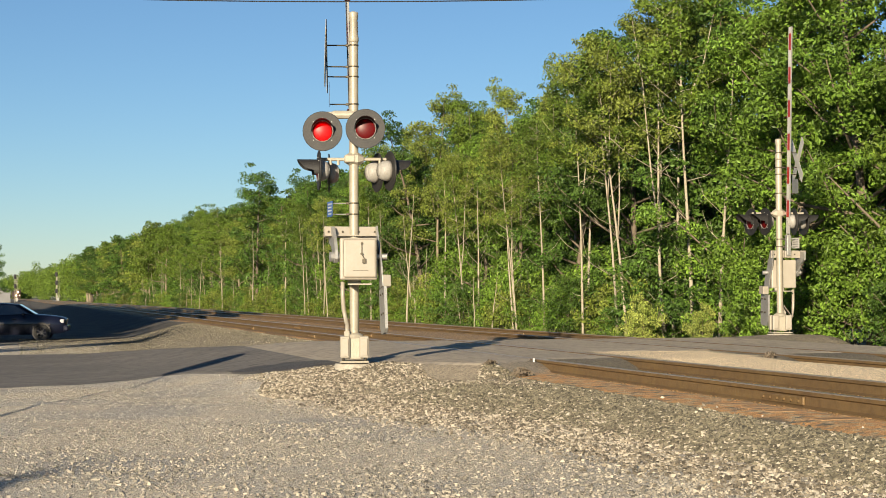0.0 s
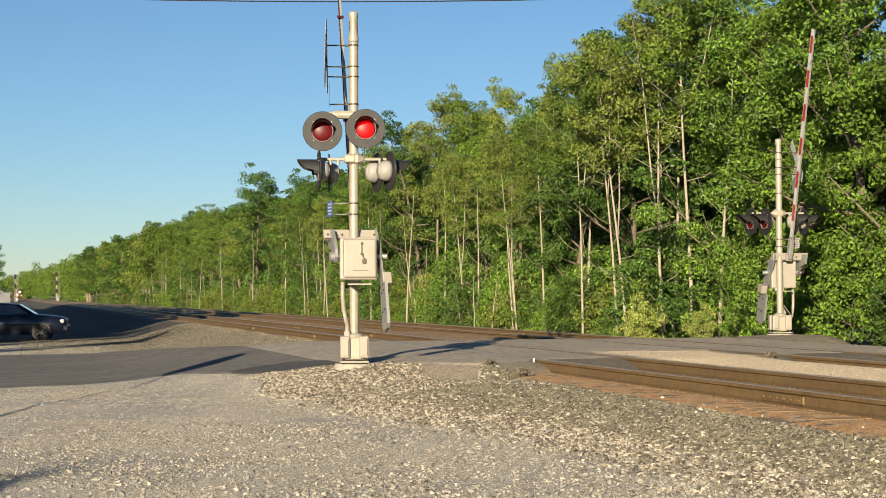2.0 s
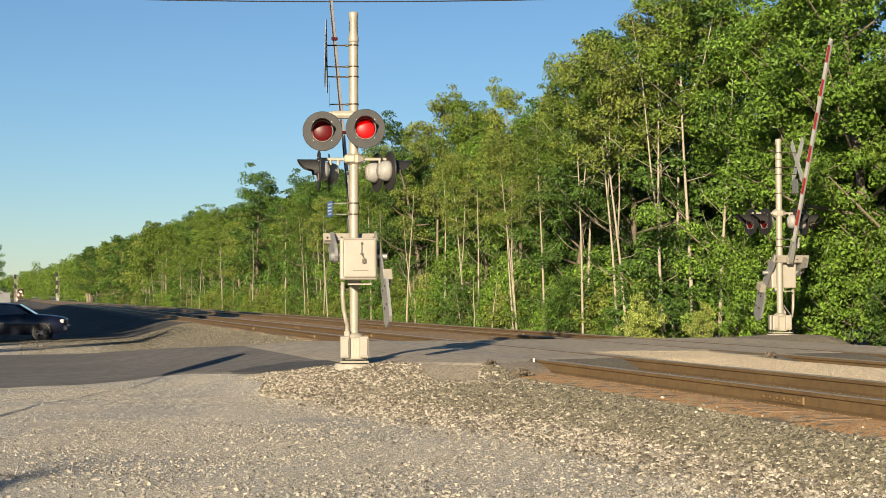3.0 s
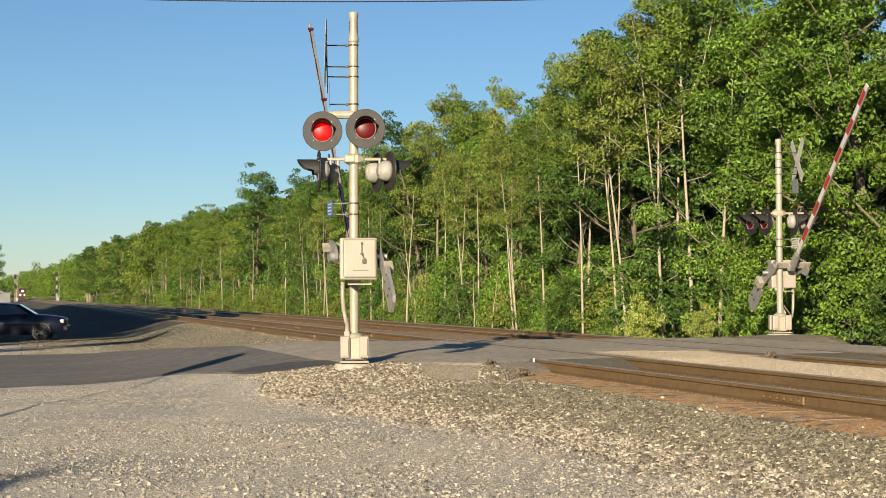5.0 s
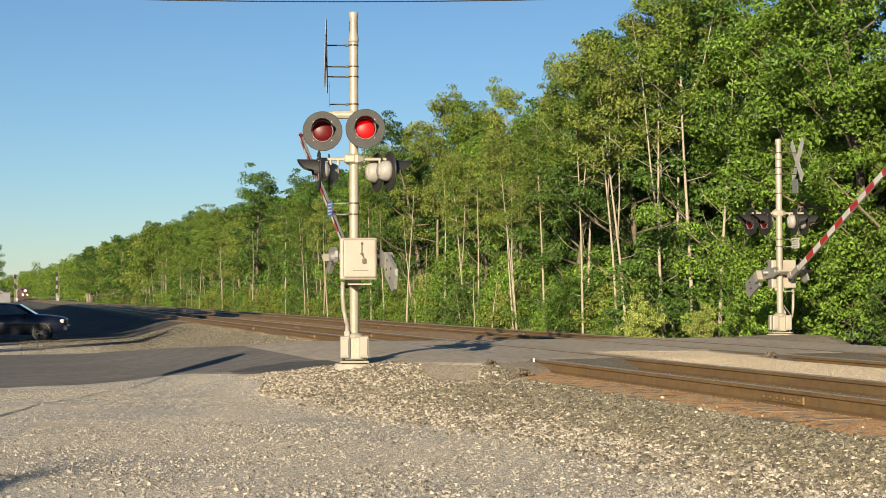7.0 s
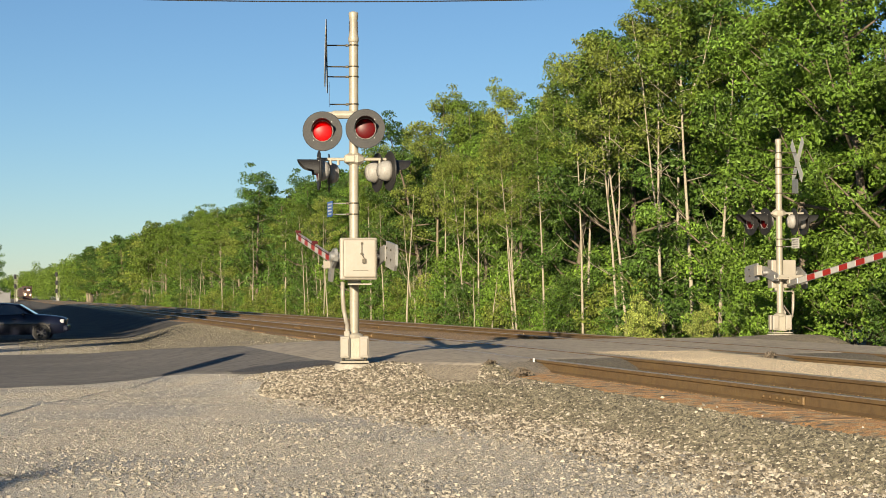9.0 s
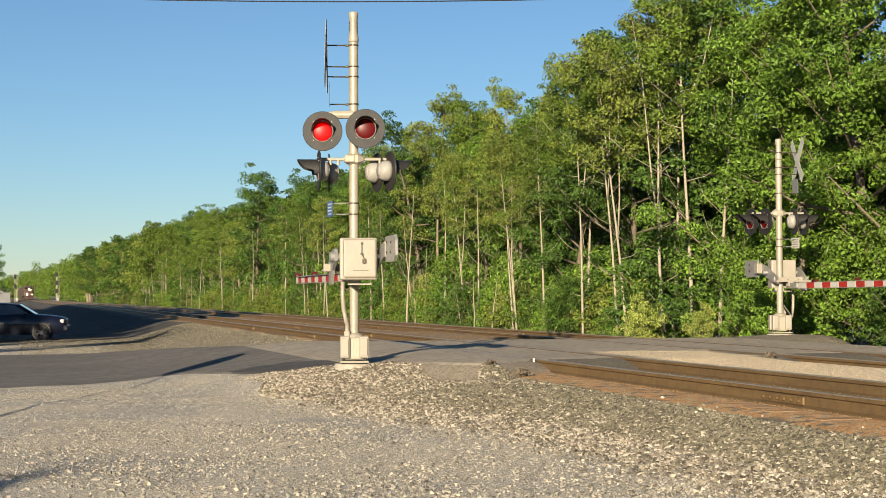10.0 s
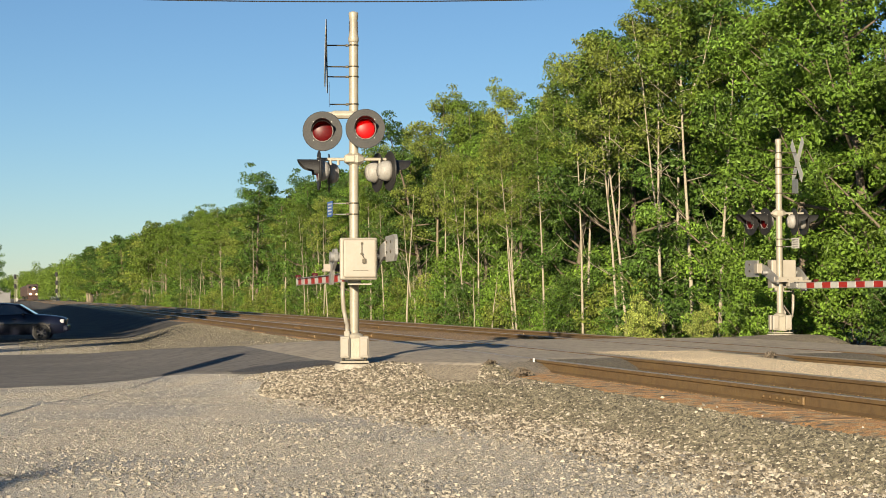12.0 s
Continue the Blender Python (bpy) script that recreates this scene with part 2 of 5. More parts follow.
def pipe(bm, pts, radii, seg=8):
    """A bent, tapering tube through pts."""
    pts = [Vector(q) for q in pts]
    rings = []
    for i, q in enumerate(pts):
        d = (pts[min(i + 1, len(pts) - 1)] - pts[max(i - 1, 0)]).normalized()
        u = d.orthogonal().normalized() if abs(d.z) > 0.9 else d.cross(Vector((0, 0, 1))).normalized()
        if abs(d.z) > 0.9:
            u = (Vector((1, 0, 0)) - d * d.x).normalized()
        w = d.cross(u)
        r = radii[i] if isinstance(radii, (list, tuple)) else radii
        rings.append([bm.verts.new(q + (u * math.cos(2 * math.pi * k / seg) + w * math.sin(2 * math.pi * k / seg)) * r) for k in range(seg)])
    for a, b in zip(rings, rings[1:]):
        for k in range(seg):
            bm.faces.new((a[k], a[(k + 1) % seg], b[(k + 1) % seg], b[k]))
    bm.faces.new(rings[0][::-1])
    bm.faces.new(rings[-1])
    return bm


def lathe(bm, profile, seg=32, m=None, ring=False):
    """Turn a profile of (radius, height) round the z axis; ring: the profile closes on itself and leaves a hole."""
    m = m or Matrix()
    rings = [[bm.verts.new(m @ Vector((r * math.cos(2 * math.pi * k / seg), r * math.sin(2 * math.pi * k / seg), z))) for k in range(seg)] for r, z in profile]
    for a, b in zip(rings, rings[1:] + (rings[:1] if ring else [])):
        for k in range(seg):
            bm.faces.new((a[k], a[(k + 1) % seg], b[(k + 1) % seg], b[k]))
    if not ring:
        bm.faces.new(rings[0][::-1])
        bm.faces.new(rings[-1])
    bmesh.ops.recalc_face_normals(bm, faces=bm.faces)
    return bm


def grid_mesh(name, P, S, Z):
    """A mesh from 2D arrays of p, s, z."""
    x, y = ground_xy(P, S)
    co = np.stack([x, y, Z], -1).reshape(-1, 3)
    r, c = P.shape
    i = np.arange(r * c).reshape(r, c)
    f = np.stack([i[:-1, :-1], i[1:, :-1], i[1:, 1:], i[:-1, 1:]], -1).reshape(-1, 4)
    me = bpy.data.meshes.new(name)
    me.from_pydata(co.tolist(), [], f.tolist())
    me.shade_smooth()
    return me


def soup(name, verts, faces, smooth=False):
    me = bpy.data.meshes.new(name)
    me.from_pydata(np.asarray(verts).tolist(), [], np.asarray(faces).tolist())
    if smooth:
        me.shade_smooth()
    return me

# ---------------------------------------------------------------- ground
def ground_material():
    """Gravel: a grey ballast by the rails, pale stone at its toe, a tan drive, soil and grass beyond, by the place across the line."""
    m = bpy.data.materials.new("gravel_ground")
    m.use_nodes = True
    n, l = m.node_tree.nodes, m.node_tree.links
    b = n["Principled BSDF"]
    b.inputs["Roughness"].default_value = 0.95
    geo = n.new("ShaderNodeNewGeometry").outputs["Position"]
    rot = n.new("ShaderNodeVectorRotate")
    rot.rotation_type = "Z_AXIS"
    rot.inputs["Angle"].default_value = -ALPHA
    l.new(geo, rot.inputs["Vector"])
    sep = n.new("ShaderNodeSeparateXYZ")
    l.new(rot.outputs[0], sep.inputs[0])

    def tex(sc, detail=5):
        t = n.new("ShaderNodeTexNoise")
        t.inputs["Scale"].default_value, t.inputs["Detail"].default_value = sc, detail
        l.new(geo, t.inputs["Vector"])
        return t.outputs[0]

    def op(kind, a, c):
        x = n.new("ShaderNodeMath")
        x.operation = kind
        for k, v in enumerate((a, c)):
            if isinstance(v, (int, float)):
                x.inputs[k].default_value = v
            else:
                l.new(v, x.inputs[k])
        return x.outputs[0]

    def ramp(v, lo, hi):
        r = n.new("ShaderNodeMapRange")
        r.interpolation_type = "SMOOTHSTEP"
        r.inputs[1].default_value, r.inputs[2].default_value = lo, hi
        l.new(v, r.inputs[0])
        return r.outputs[0]

    def mix(a, c, f):
        x = n.new("ShaderNodeMix")
        x.data_type = "RGBA"
        if isinstance(f, (int, float)):
            x.inputs[0].default_value = f
        else:
            l.new(f, x.inputs[0])
        for k, v in ((6, a), (7, c)):
            if isinstance(v, tuple):
                x.inputs[k].default_value = (*v, 1)
            else:
                l.new(v, x.inputs[k])
        return x.outputs[2]
    wob = op("MULTIPLY", op("SUBTRACT", tex(0.9), 0.5), 1.6)
    p = op("ADD", sep.outputs[0], wob)
    s = op("ADD", sep.outputs[1], op("MULTIPLY", wob, 1.5))
    grains = n.new("ShaderNodeTexVoronoi")
    grains.inputs["Scale"].default_value = 58
    l.new(geo, grains.inputs["Vector"])
    gsep = n.new("ShaderNodeSeparateColor")
    l.new(grains.outputs["Color"], gsep.inputs[0])
    drive = mix((0.65, 0.575, 0.45), (0.48, 0.445, 0.385), ramp(tex(0.4), 0.44, 0.6))
    drive = mix(drive, (0.64, 0.58, 0.475), ramp(tex(2.2), 0.52, 0.75))
    # ballast and pale darkened to paint the shade in gaps between stones
    ballast = mix((0.13, 0.112, 0.08), (0.19, 0.165, 0.12), tex(3))
    pale = mix((0.30, 0.26, 0.195), (0.19, 0.16, 0.118), tex(4))
    tan = mix((1.0, 0.80, 0.52), (0.92, 0.72, 0.46), tex(1.2))
    soil = mix((0.16, 0.13, 0.08), (0.10, 0.12, 0.035), ramp(tex(0.8), 0.4, 0.6))
    # the toe of the ballast lies nearer to the rails close to the camera
    toe = op("SUBTRACT", p, op("MULTIPLY", op("SUBTRACT", 1, ramp(s, 13.0, 21.0)), 1.6))
    c = mix(drive, pale, ramp(toe, 3.9, 4.5))
    c = mix(c, ballast, ramp(op("SUBTRACT", p, op("MULTIPLY", op("SUBTRACT", 1, ramp(s, 20.0, 25.0)), 0.9)), 5.0, 5.5))
    c = mix(c, pale, op("MULTIPLY", ramp(s, 33.0, 35.0), op("SUBTRACT", ramp(p, 2.6, 3.6), ramp(p, 7.6, 8.3))))
    rust = op("MULTIPLY", ramp(p, 6.45, 6.75), op("MULTIPLY", op("SUBTRACT", 1, ramp(sep.outputs[0], 7.9, 8.2)), ramp(tex(5), 0.32, 0.5)))
    rust = op("MULTIPLY", rust, op("SUBTRACT", 1, ramp(sep.outputs[1], 21.6, 22.3)))
    c = mix(c, mix((0.62, 0.33, 0.12), (0.55, 0.42, 0.24), ramp(tex(7), 0.45, 0.65)), rust)
    c = mix(c, tan, op("MULTIPLY", op("SUBTRACT", ramp(p, 9.0, 9.7), ramp(p, 11.2, 11.6)), op("SUBTRACT", ramp(s, 10, 16), ramp(s, 32, 34))))
    c = mix(c, mix((0.40, 0.25, 0.12), (0.26, 0.185, 0.11), tex(1.5)), op("MULTIPLY", op("SUBTRACT", ramp(p, 6.9, 7.3), ramp(p, 14.0, 14.6)), op("SUBTRACT", ramp(s, 32, 34), ramp(s, 70, 110))))
    # trodden dirt where the asphalt ends above the ballast
    c = mix(c, mix((0.30, 0.25, 0.18), (0.40, 0.34, 0.25), tex(5)), op("MULTIPLY", op("SUBTRACT", ramp(p, 5.5, 5.8), ramp(p, 7.1, 7.5)), op("SUBTRACT", ramp(s, 21.0, 21.5), ramp(s, 23.5, 24))))
    c = mix(c, pale, ramp(p, 14.2, 14.8))
    c = mix(c, soil, ramp(p, 17.2, 18.2))
    far = mix((0.20, 0.175, 0.125), (0.11, 0.13, 0.04), ramp(tex(0.12), 0.45, 0.6))
    c = mix(c, far, ramp(op("SUBTRACT", 0, p), 25, 60))
    # ground of the lot beyond the road, tree shade painted into its colour
    lot_shade = mix((0.055, 0.051, 0.046), (0.10, 0.088, 0.07), ramp(tex(0.7), 0.42, 0.62))
    c = mix(c, lot_shade, op("MULTIPLY", ramp(s, 55.0, 62.0), op("SUBTRACT", 1, ramp(p, 6.4, 7.4))))
    val = n.new("ShaderNodeHueSaturation")
    r = n.new("ShaderNodeMapRange")
    r.inputs[3].default_value, r.inputs[4].default_value = 0.55 * TONE, 1.42 * TONE
    l.new(gsep.outputs[0], r.inputs[0])
    l.new(r.outputs[0], val.inputs["Value"])
    l.new(c, val.inputs["Color"])
    l.new(val.outputs[0], b.inputs["Base Color"])
    bp = n.new("ShaderNodeBump")
    bp.inputs["Strength"].default_value, bp.inputs["Distance"].default_value = 0.75, 0.02
    l.new(op("ADD", tex(38, 6), grains.outputs["Distance"]), bp.inputs["Height"])
    l.new(bp.outputs[0], b.inputs["Normal"])
    return m


def spread(lo, hi, step, far_lo, far_hi, grow=1.16):
    mid = list(np.arange(lo, hi + step / 2, step))
    out, d, v = [], step, hi
    while v < far_hi:
        d *= grow
        v += d
        out.append(v)
    pre, d, v = [], step, lo
    while v > far_lo:
        d *= grow
        v -= d
        pre.append(v)
    return np.array(pre[::-1] + mid + out)


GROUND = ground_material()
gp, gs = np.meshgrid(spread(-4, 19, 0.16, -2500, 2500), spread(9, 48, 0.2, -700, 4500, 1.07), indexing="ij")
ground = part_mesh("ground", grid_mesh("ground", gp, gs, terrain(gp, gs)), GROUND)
tagged(ground, "gravel and soil ground rising to the railway bed", "ground", kind="structure")

# ---------------------------------------------------------------- road and crossing
def strip(name, p0, p1, material, label, lift=0.0, step=0.25, start=0.0):
    """A stretch of road between two places across the line, 6 cm thick."""
    ps = np.linspace(p0, p1, max(2, int(abs(p1 - p0) / step) + 1))
    us = np.concatenate([[0.0], np.linspace(0.015, 0.985, 57), [1.0]])
    P, U = np.meshgrid(ps, us, indexing="ij")
    wob = 0.10 * np.sin(P * 5.1) + 0.06 * np.sin(P * 11.7 + 1)
    S = mix2(edge(NEAR_EDGE, P) + start + wob * (U < 0.01), edge(FAR_EDGE, P) + wob * (U > 0.99), U)
    Z = road_height(P, S) + lift
    rim = np.minimum(U, 1 - U) < 0.001
    me = grid_mesh(name, P, S, np.where(rim, Z - 0.035, Z))
    ob = part_mesh(name, me, material)
    return tagged(ob, label, "road", kind="structure")


def road_height(p, s):
    base = ground_base(s)
    z = mix2(base, 0.0, ease(1.0, 6.8, p)) + 0.014
    z = mix2(z, -0.72, ease(15.2, 19.0, p))
    return np.maximum(z, terrain(p, s) + 0.018)


strip("road", -60, 4.92, DARK_ASPHALT, "dark newer asphalt road leading to the crossing", step=0.3)
strip("road_approach", 4.82, TRACKS[0] - GAUGE / 2 - 0.06, ASPHALT, "worn grey asphalt ramp beside the near rails", lift=-0.016)
for k, (a, b) in enumerate(((TRACKS[0] - GAUGE / 2 + 0.105, TRACKS[0] + GAUGE / 2 - 0.105), (TRACKS[0] + GAUGE / 2 + 0.06, TRACKS[1] - GAUGE / 2 - 0.06),
                            (TRACKS[1] - GAUGE / 2 + 0.105, TRACKS[1] + GAUGE / 2 - 0.105), (TRACKS[1] + GAUGE / 2 + 0.06, 24.0))):
    strip("crossing_%d" % (k + 1), a, b, ASPHALT, "worn grey asphalt between the crossing's rails", lift=-0.024, start=(0, 2.6, 0.8, 0)[k])

# a patch of fresh tar where the road's corner meets the gravel
P, U = np.meshgrid(np.linspace(3.5, 4.98, 30), np.linspace(0, 1, 14), indexing="ij")
depth = 0.15 + 2.1 * np.sin(np.pi * np.clip((P - 3.4) / 1.75, 0, 1)) ** 0.8 + 0.12 * np.sin(P * 13)
S = edge(NEAR_EDGE, P) + 0.03 * np.sin(P * 23) + U * depth
tagged(part_mesh("asphalt_patch", grid_mesh("asphalt_patch", P, S, road_height(P, S) + np.where((U < 0.01) | (U > 0.99), -0.02, 0.009)), TAR), "black tar patch at the road's corner", "road", kind="structure")

# ---------------------------------------------------------------- railway track
RAIL_PROFILE = ((-0.075, -0.18), (0.075, -0.18), (0.075, -0.166), (0.016, -0.145), (0.010, -0.06), (0.036, -0.045), (0.037, -0.010), (0.028, 0.0), (-0.028, 0.0),
                (-0.037, -0.010), (-0.036, -0.045), (-0.010, -0.06), (-0.016, -0.145), (-0.075, -0.166))


def rail_mesh(p):
    ss = np.concatenate([np.arange(-30, 100, 6.0), np.arange(100, 210, 6.0), np.arange(220, 1600, 40.0)])
    off = bend(ss)
    k = len(RAIL_PROFILE)
    co = []
    for s, o in zip(ss, off):
        for a, z in RAIL_PROFILE:
            x, y = ground_xy(p + o + a, s)
            co.append((x, y, z + 0.006))
    fs = []
    for i in range(len(ss) - 1):
        for j in range(k):
            a, b = i * k + j, i * k + (j + 1) % k
            fs.append((a, b, b + k, a + k))
    me = soup("rail", co, fs)
    me.materials.append(RUST)
    me.materials.append(POLISHED)
    for f in me.polygons:
        f.material_index = 1 if f.index % k in (6, 7, 8) else 0
    return me


def tie_mesh():
    bm = bmesh.new()
    block(bm, 0, 0, -0.085, 2.6, 0.23, 0.17, 0.012, seg=1)
    me = bpy.data.meshes.new("tie")
    bm.to_mesh(me)
    bm.free()
    me.materials.append(TIE)
    return me


def plate_mesh():
    bm = bmesh.new()
    block(bm, 0, 0, 0.008, 0.36, 0.19, 0.016)
    for a, b in ((-0.11, 0.06), (0.11, -0.06), (0.11, 0.06), (-0.11, -0.06)):
        block(bm, a, b, 0.022, 0.026, 0.022, 0.02)
    me = bpy.data.meshes.new("tie_plate")
    bm.to_mesh(me)
    bm.free()
    me.materials.append(RUST)
    return me


def joint_bar_mesh():
    bm = bmesh.new()
    block(bm, 0, 0, -0.10, 0.03, 0.92, 0.085, 0.008)
    for k in range(6):
        rod(bm, (-0.035, -0.38 + k * 0.152, -0.10), (0.035, -0.38 + k * 0.152, -0.10), 0.016, seg=6)
    me = bpy.data.meshes.new("joint_bar")
    bm.to_mesh(me)
    bm.free()
    me.materials.append(RUST)
    return me


TIE_ME, PLATE_ME, BAR_ME = tie_mesh(), plate_mesh(), joint_bar_mesh()


def railway(centre, label):
    t = thing("railway_track", Matrix(), label, "railway track", "tracks", "structure")
    for side in (-1, 1):
        part_mesh("rail", rail_mesh(centre + side * GAUGE / 2), None, t)
        for s in (14.6, 41.0, 52.0):
            q = place(centre + side * GAUGE / 2 - 0.03, s)
            part_mesh("joint_bar", BAR_ME, None, t, m=pose(q.x, q.y, 0, 0, 0, math.degrees(ALPHA)))
    rng = random.Random(int(centre * 10))
    s = 6.0
    far_v, far_f = [], []
    while s < 330:
        if not 21.2 < s < 33.0:
            o = float(bend(s))
            turn = math.degrees(ALPHA) + rng.uniform(-0.7, 0.7)
            q = place(centre + o + rng.uniform(-0.04, 0.04), s, -0.176 + rng.uniform(-0.006, 0.008))
            if s < 72:
                part_mesh("tie", TIE_ME, None, t, m=pose(q.x, q.y, q.z, 0, 0, turn))
                if s < 45:
                    for side in (-1, 1):
                        w = place(centre + o + side * GAUGE / 2, s, -0.19)
                        part_mesh("tie_plate", PLATE_ME, None, t, m=pose(w.x, w.y, w.z, 0, 0, math.degrees(ALPHA)))
            else:
                m = pose(q.x, q.y, q.z, 0, 0, turn)
                k = len(far_v)
                far_v += [tuple(m @ Vector((a, b, c))) for c in (-0.17, 0.0) for a, b in ((-1.3, -0.115), (1.3, -0.115), (1.3, 0.115), (-1.3, 0.115))]
                far_f += [(k + 4, k + 5, k + 6, k + 7), (k, k + 1, k + 5, k + 4), (k + 1, k + 2, k + 6, k + 5), (k + 2, k + 3, k + 7, k + 6), (k + 3, k, k + 4, k + 7)]
        s += 0.53
    tagged(part_mesh("far_ties", soup("far_ties", far_v, far_f), TIE, t), kind="stuff")
    return t


railway(TRACKS[0], "rusty steel rails on timber ties in grey ballast")
railway(TRACKS[1], "second line of rusty rails on timber ties")

# ---------------------------------------------------------------- crossing signals
def signal_light(parent, m, keyed=None, depth=1.0):
    deep = keyed is not None
    # A round black signal light that faces the local -y way: backing disc, housing, lens, hood and a lamp that turns inside.
    face = Matrix.Rotation(radians(90), 4, "X")
    bm = lathe(bmesh.new(), ((0.150, -0.004), (0.298, -0.004), (0.304, 0.004), (0.304, 0.014), (0.298, 0.018), (0.150, 0.018)), 48, face, True)
    disc = part("signal_light", bm, BLACK, parent, "round black flashing light", m)
    k, wide = depth, 1.0 if deep else 0.98
    bm = lathe(bmesh.new(), [(r * wide, h * k) for r, h in ((0.07, -0.27), (0.12, -0.235), (0.150, -0.16), (0.163, -0.08), (0.165, -0.006), (0.155, -0.006), (0.15, -0.04), (0.138, -0.15), (0.06, -0.25))], 32, face, True)
    lathe(bm, [(r, h * k) for r, h in ((0.004, -0.275), (0.092, -0.268), (0.092, -0.25), (0.004, -0.25))], 24, face)
    part("housing", bm, GREY, disc, "pale grey lamp housing", smooth=True)
    bm = lathe(bmesh.new(), ((0.153, 0.02), (0.164, 0.02), (0.165, 0.032), (0.157, 0.036), (0.153, 0.032)), 40, face, True)
    part("lens_ring", bm, GALV, disc, "worn metal lens ring")
    bm = lathe(bmesh.new(), ((0.156, 0.012), (0.152, 0.020), (0.12, 0.034), (0.08, 0.044), (0.03, 0.049), (0.004, 0.05)), 32, face)
    part("lens", bm, LENS, disc, "deep red glass lens", smooth=True)
    # the hood: a half tube over the lens, longest at the top
    bm = bmesh.new()
    rows = []
    for k in range(25):
        a = radians(-20 + 220 * k / 24)
        reach = (0.06 + 0.28 * max(0.0, math.sin(a))) if deep else 0.10 + 0.24 * max(0.0, math.sin(a)) ** 0.4
        rows.append([bm.verts.new((math.cos(a) * r, y, math.sin(a) * r)) for r, y in ((0.170, -0.018), (0.170, -reach), (0.166, -reach), (0.166, -0.018))])
    for a, b in zip(rows, rows[1:]):
        for k in range(4):
            bm.faces.new((a[k], b[k], b[(k + 1) % 4], a[(k + 1) % 4]))
    bm.faces.new(rows[0])
    bm.faces.new(rows[-1][::-1])
    part("hood", bm, BLACK, disc)
    for a in (45, 135, 225, 315, 90):
        r, bm = 0.2, bmesh.new()
        rod(bm, (r * math.cos(radians(a)), -0.012, r * math.sin(radians(a))), (r * math.cos(radians(a)), -0.030, r * math.sin(radians(a))), 0.008, seg=6)
        part("screw", bm, GALV, disc)
    # the turning lamp: one glowing side, one dull side
    bm = bmesh.new()
    lathe(bm, ((0.004, 0.010), (0.136, 0.010), (0.138, 0.004), (0.004, 0.004)), 24, face)
    for f in bm.faces:
        f.material_index = 0
    old = set(bm.faces)
    lathe(bm, ((0.004, 0.002), (0.138, 0.002), (0.136, -0.012), (0.004, -0.012)), 24, face)
    for f in bm.faces:
        if f not in old:
            f.material_index = 1
    lamp = part("lamp", bm, [LAMP_ON, BLACK], disc, "red lamp that turns inside", pose(0, 0.12, 0))
    if keyed is not None:
        keyed.append(lamp)
    else:
        lamp.matrix_basis = pose(0, 0.05, 0, 0, 0, 180)
    return disc


def mast_cap(z0, z1, r):
    bm = lathe(bmesh.new(), ((r * 1.02, z0), (r * 1.12, z0 + 0.02), (r * 1.12, z0 + 0.07), (r * 0.98, z0 + 0.12), (r * 0.86, z0 + 0.20), (r * 0.86, z1 - 0.14), (r * 1.0, z1 - 0.08),
                                 (r * 1.06, z1 - 0.02), (r * 0.95, z1), (r * 0.3, z1 + 0.012)), 24)
    return bm


def crossbuck(parent, x, z, half, tilt, gap, backed):
    """Two white boards crossed, in the plane across the road."""
    for k, (sgn, off) in enumerate(((1, 0.0), (-1, gap))):
        bm = bmesh.new()
        block(bm, 0, 0, 0, 0.004, 0.2286, 2 * half, 0.0)
        b = part("crossbuck_board", bm, WHITE, parent, "white crossbuck board, seen on its edge", pose(x + off, 0.0, z, sgn * tilt, 0, -1.2))
        # near boards only: a black sheet paints the shade of their unlit side
        if backed:
            part("sign_back", block(bmesh.new(), 0.0085, 0, 0, 0.012, 0.2286, 2 * half), BLACK, b, "black sheet standing for the board's unlit side")
        for a in (-0.30, 0.30) if backed else ():
            bm = bmesh.new()
            block(bm, -0.0035, 0, a, 0.002, 0.11, 0.34)
            part("lettering_bar", bm, BLACK, b)
    return


ARM_DROP = 0.30          # the arm lies this far below its shaft when it is down


def plate(bm, x, thick, pts):
    """A flat plate across the x axis, by its outline of (y, z)."""
    a = [bm.verts.new((x - thick / 2, u, w)) for u, w in pts]
    b = [bm.verts.new((x + thick / 2, u, w)) for u, w in pts]
    n = len(pts)
    bm.faces.new(a[::-1])
    bm.faces.new(b)
    for k in range(n):
        bm.faces.new((a[k], a[(k + 1) % n], b[(k + 1) % n], b[k]))
    bmesh.ops.recalc_face_normals(bm, faces=bm.faces)
    return bm


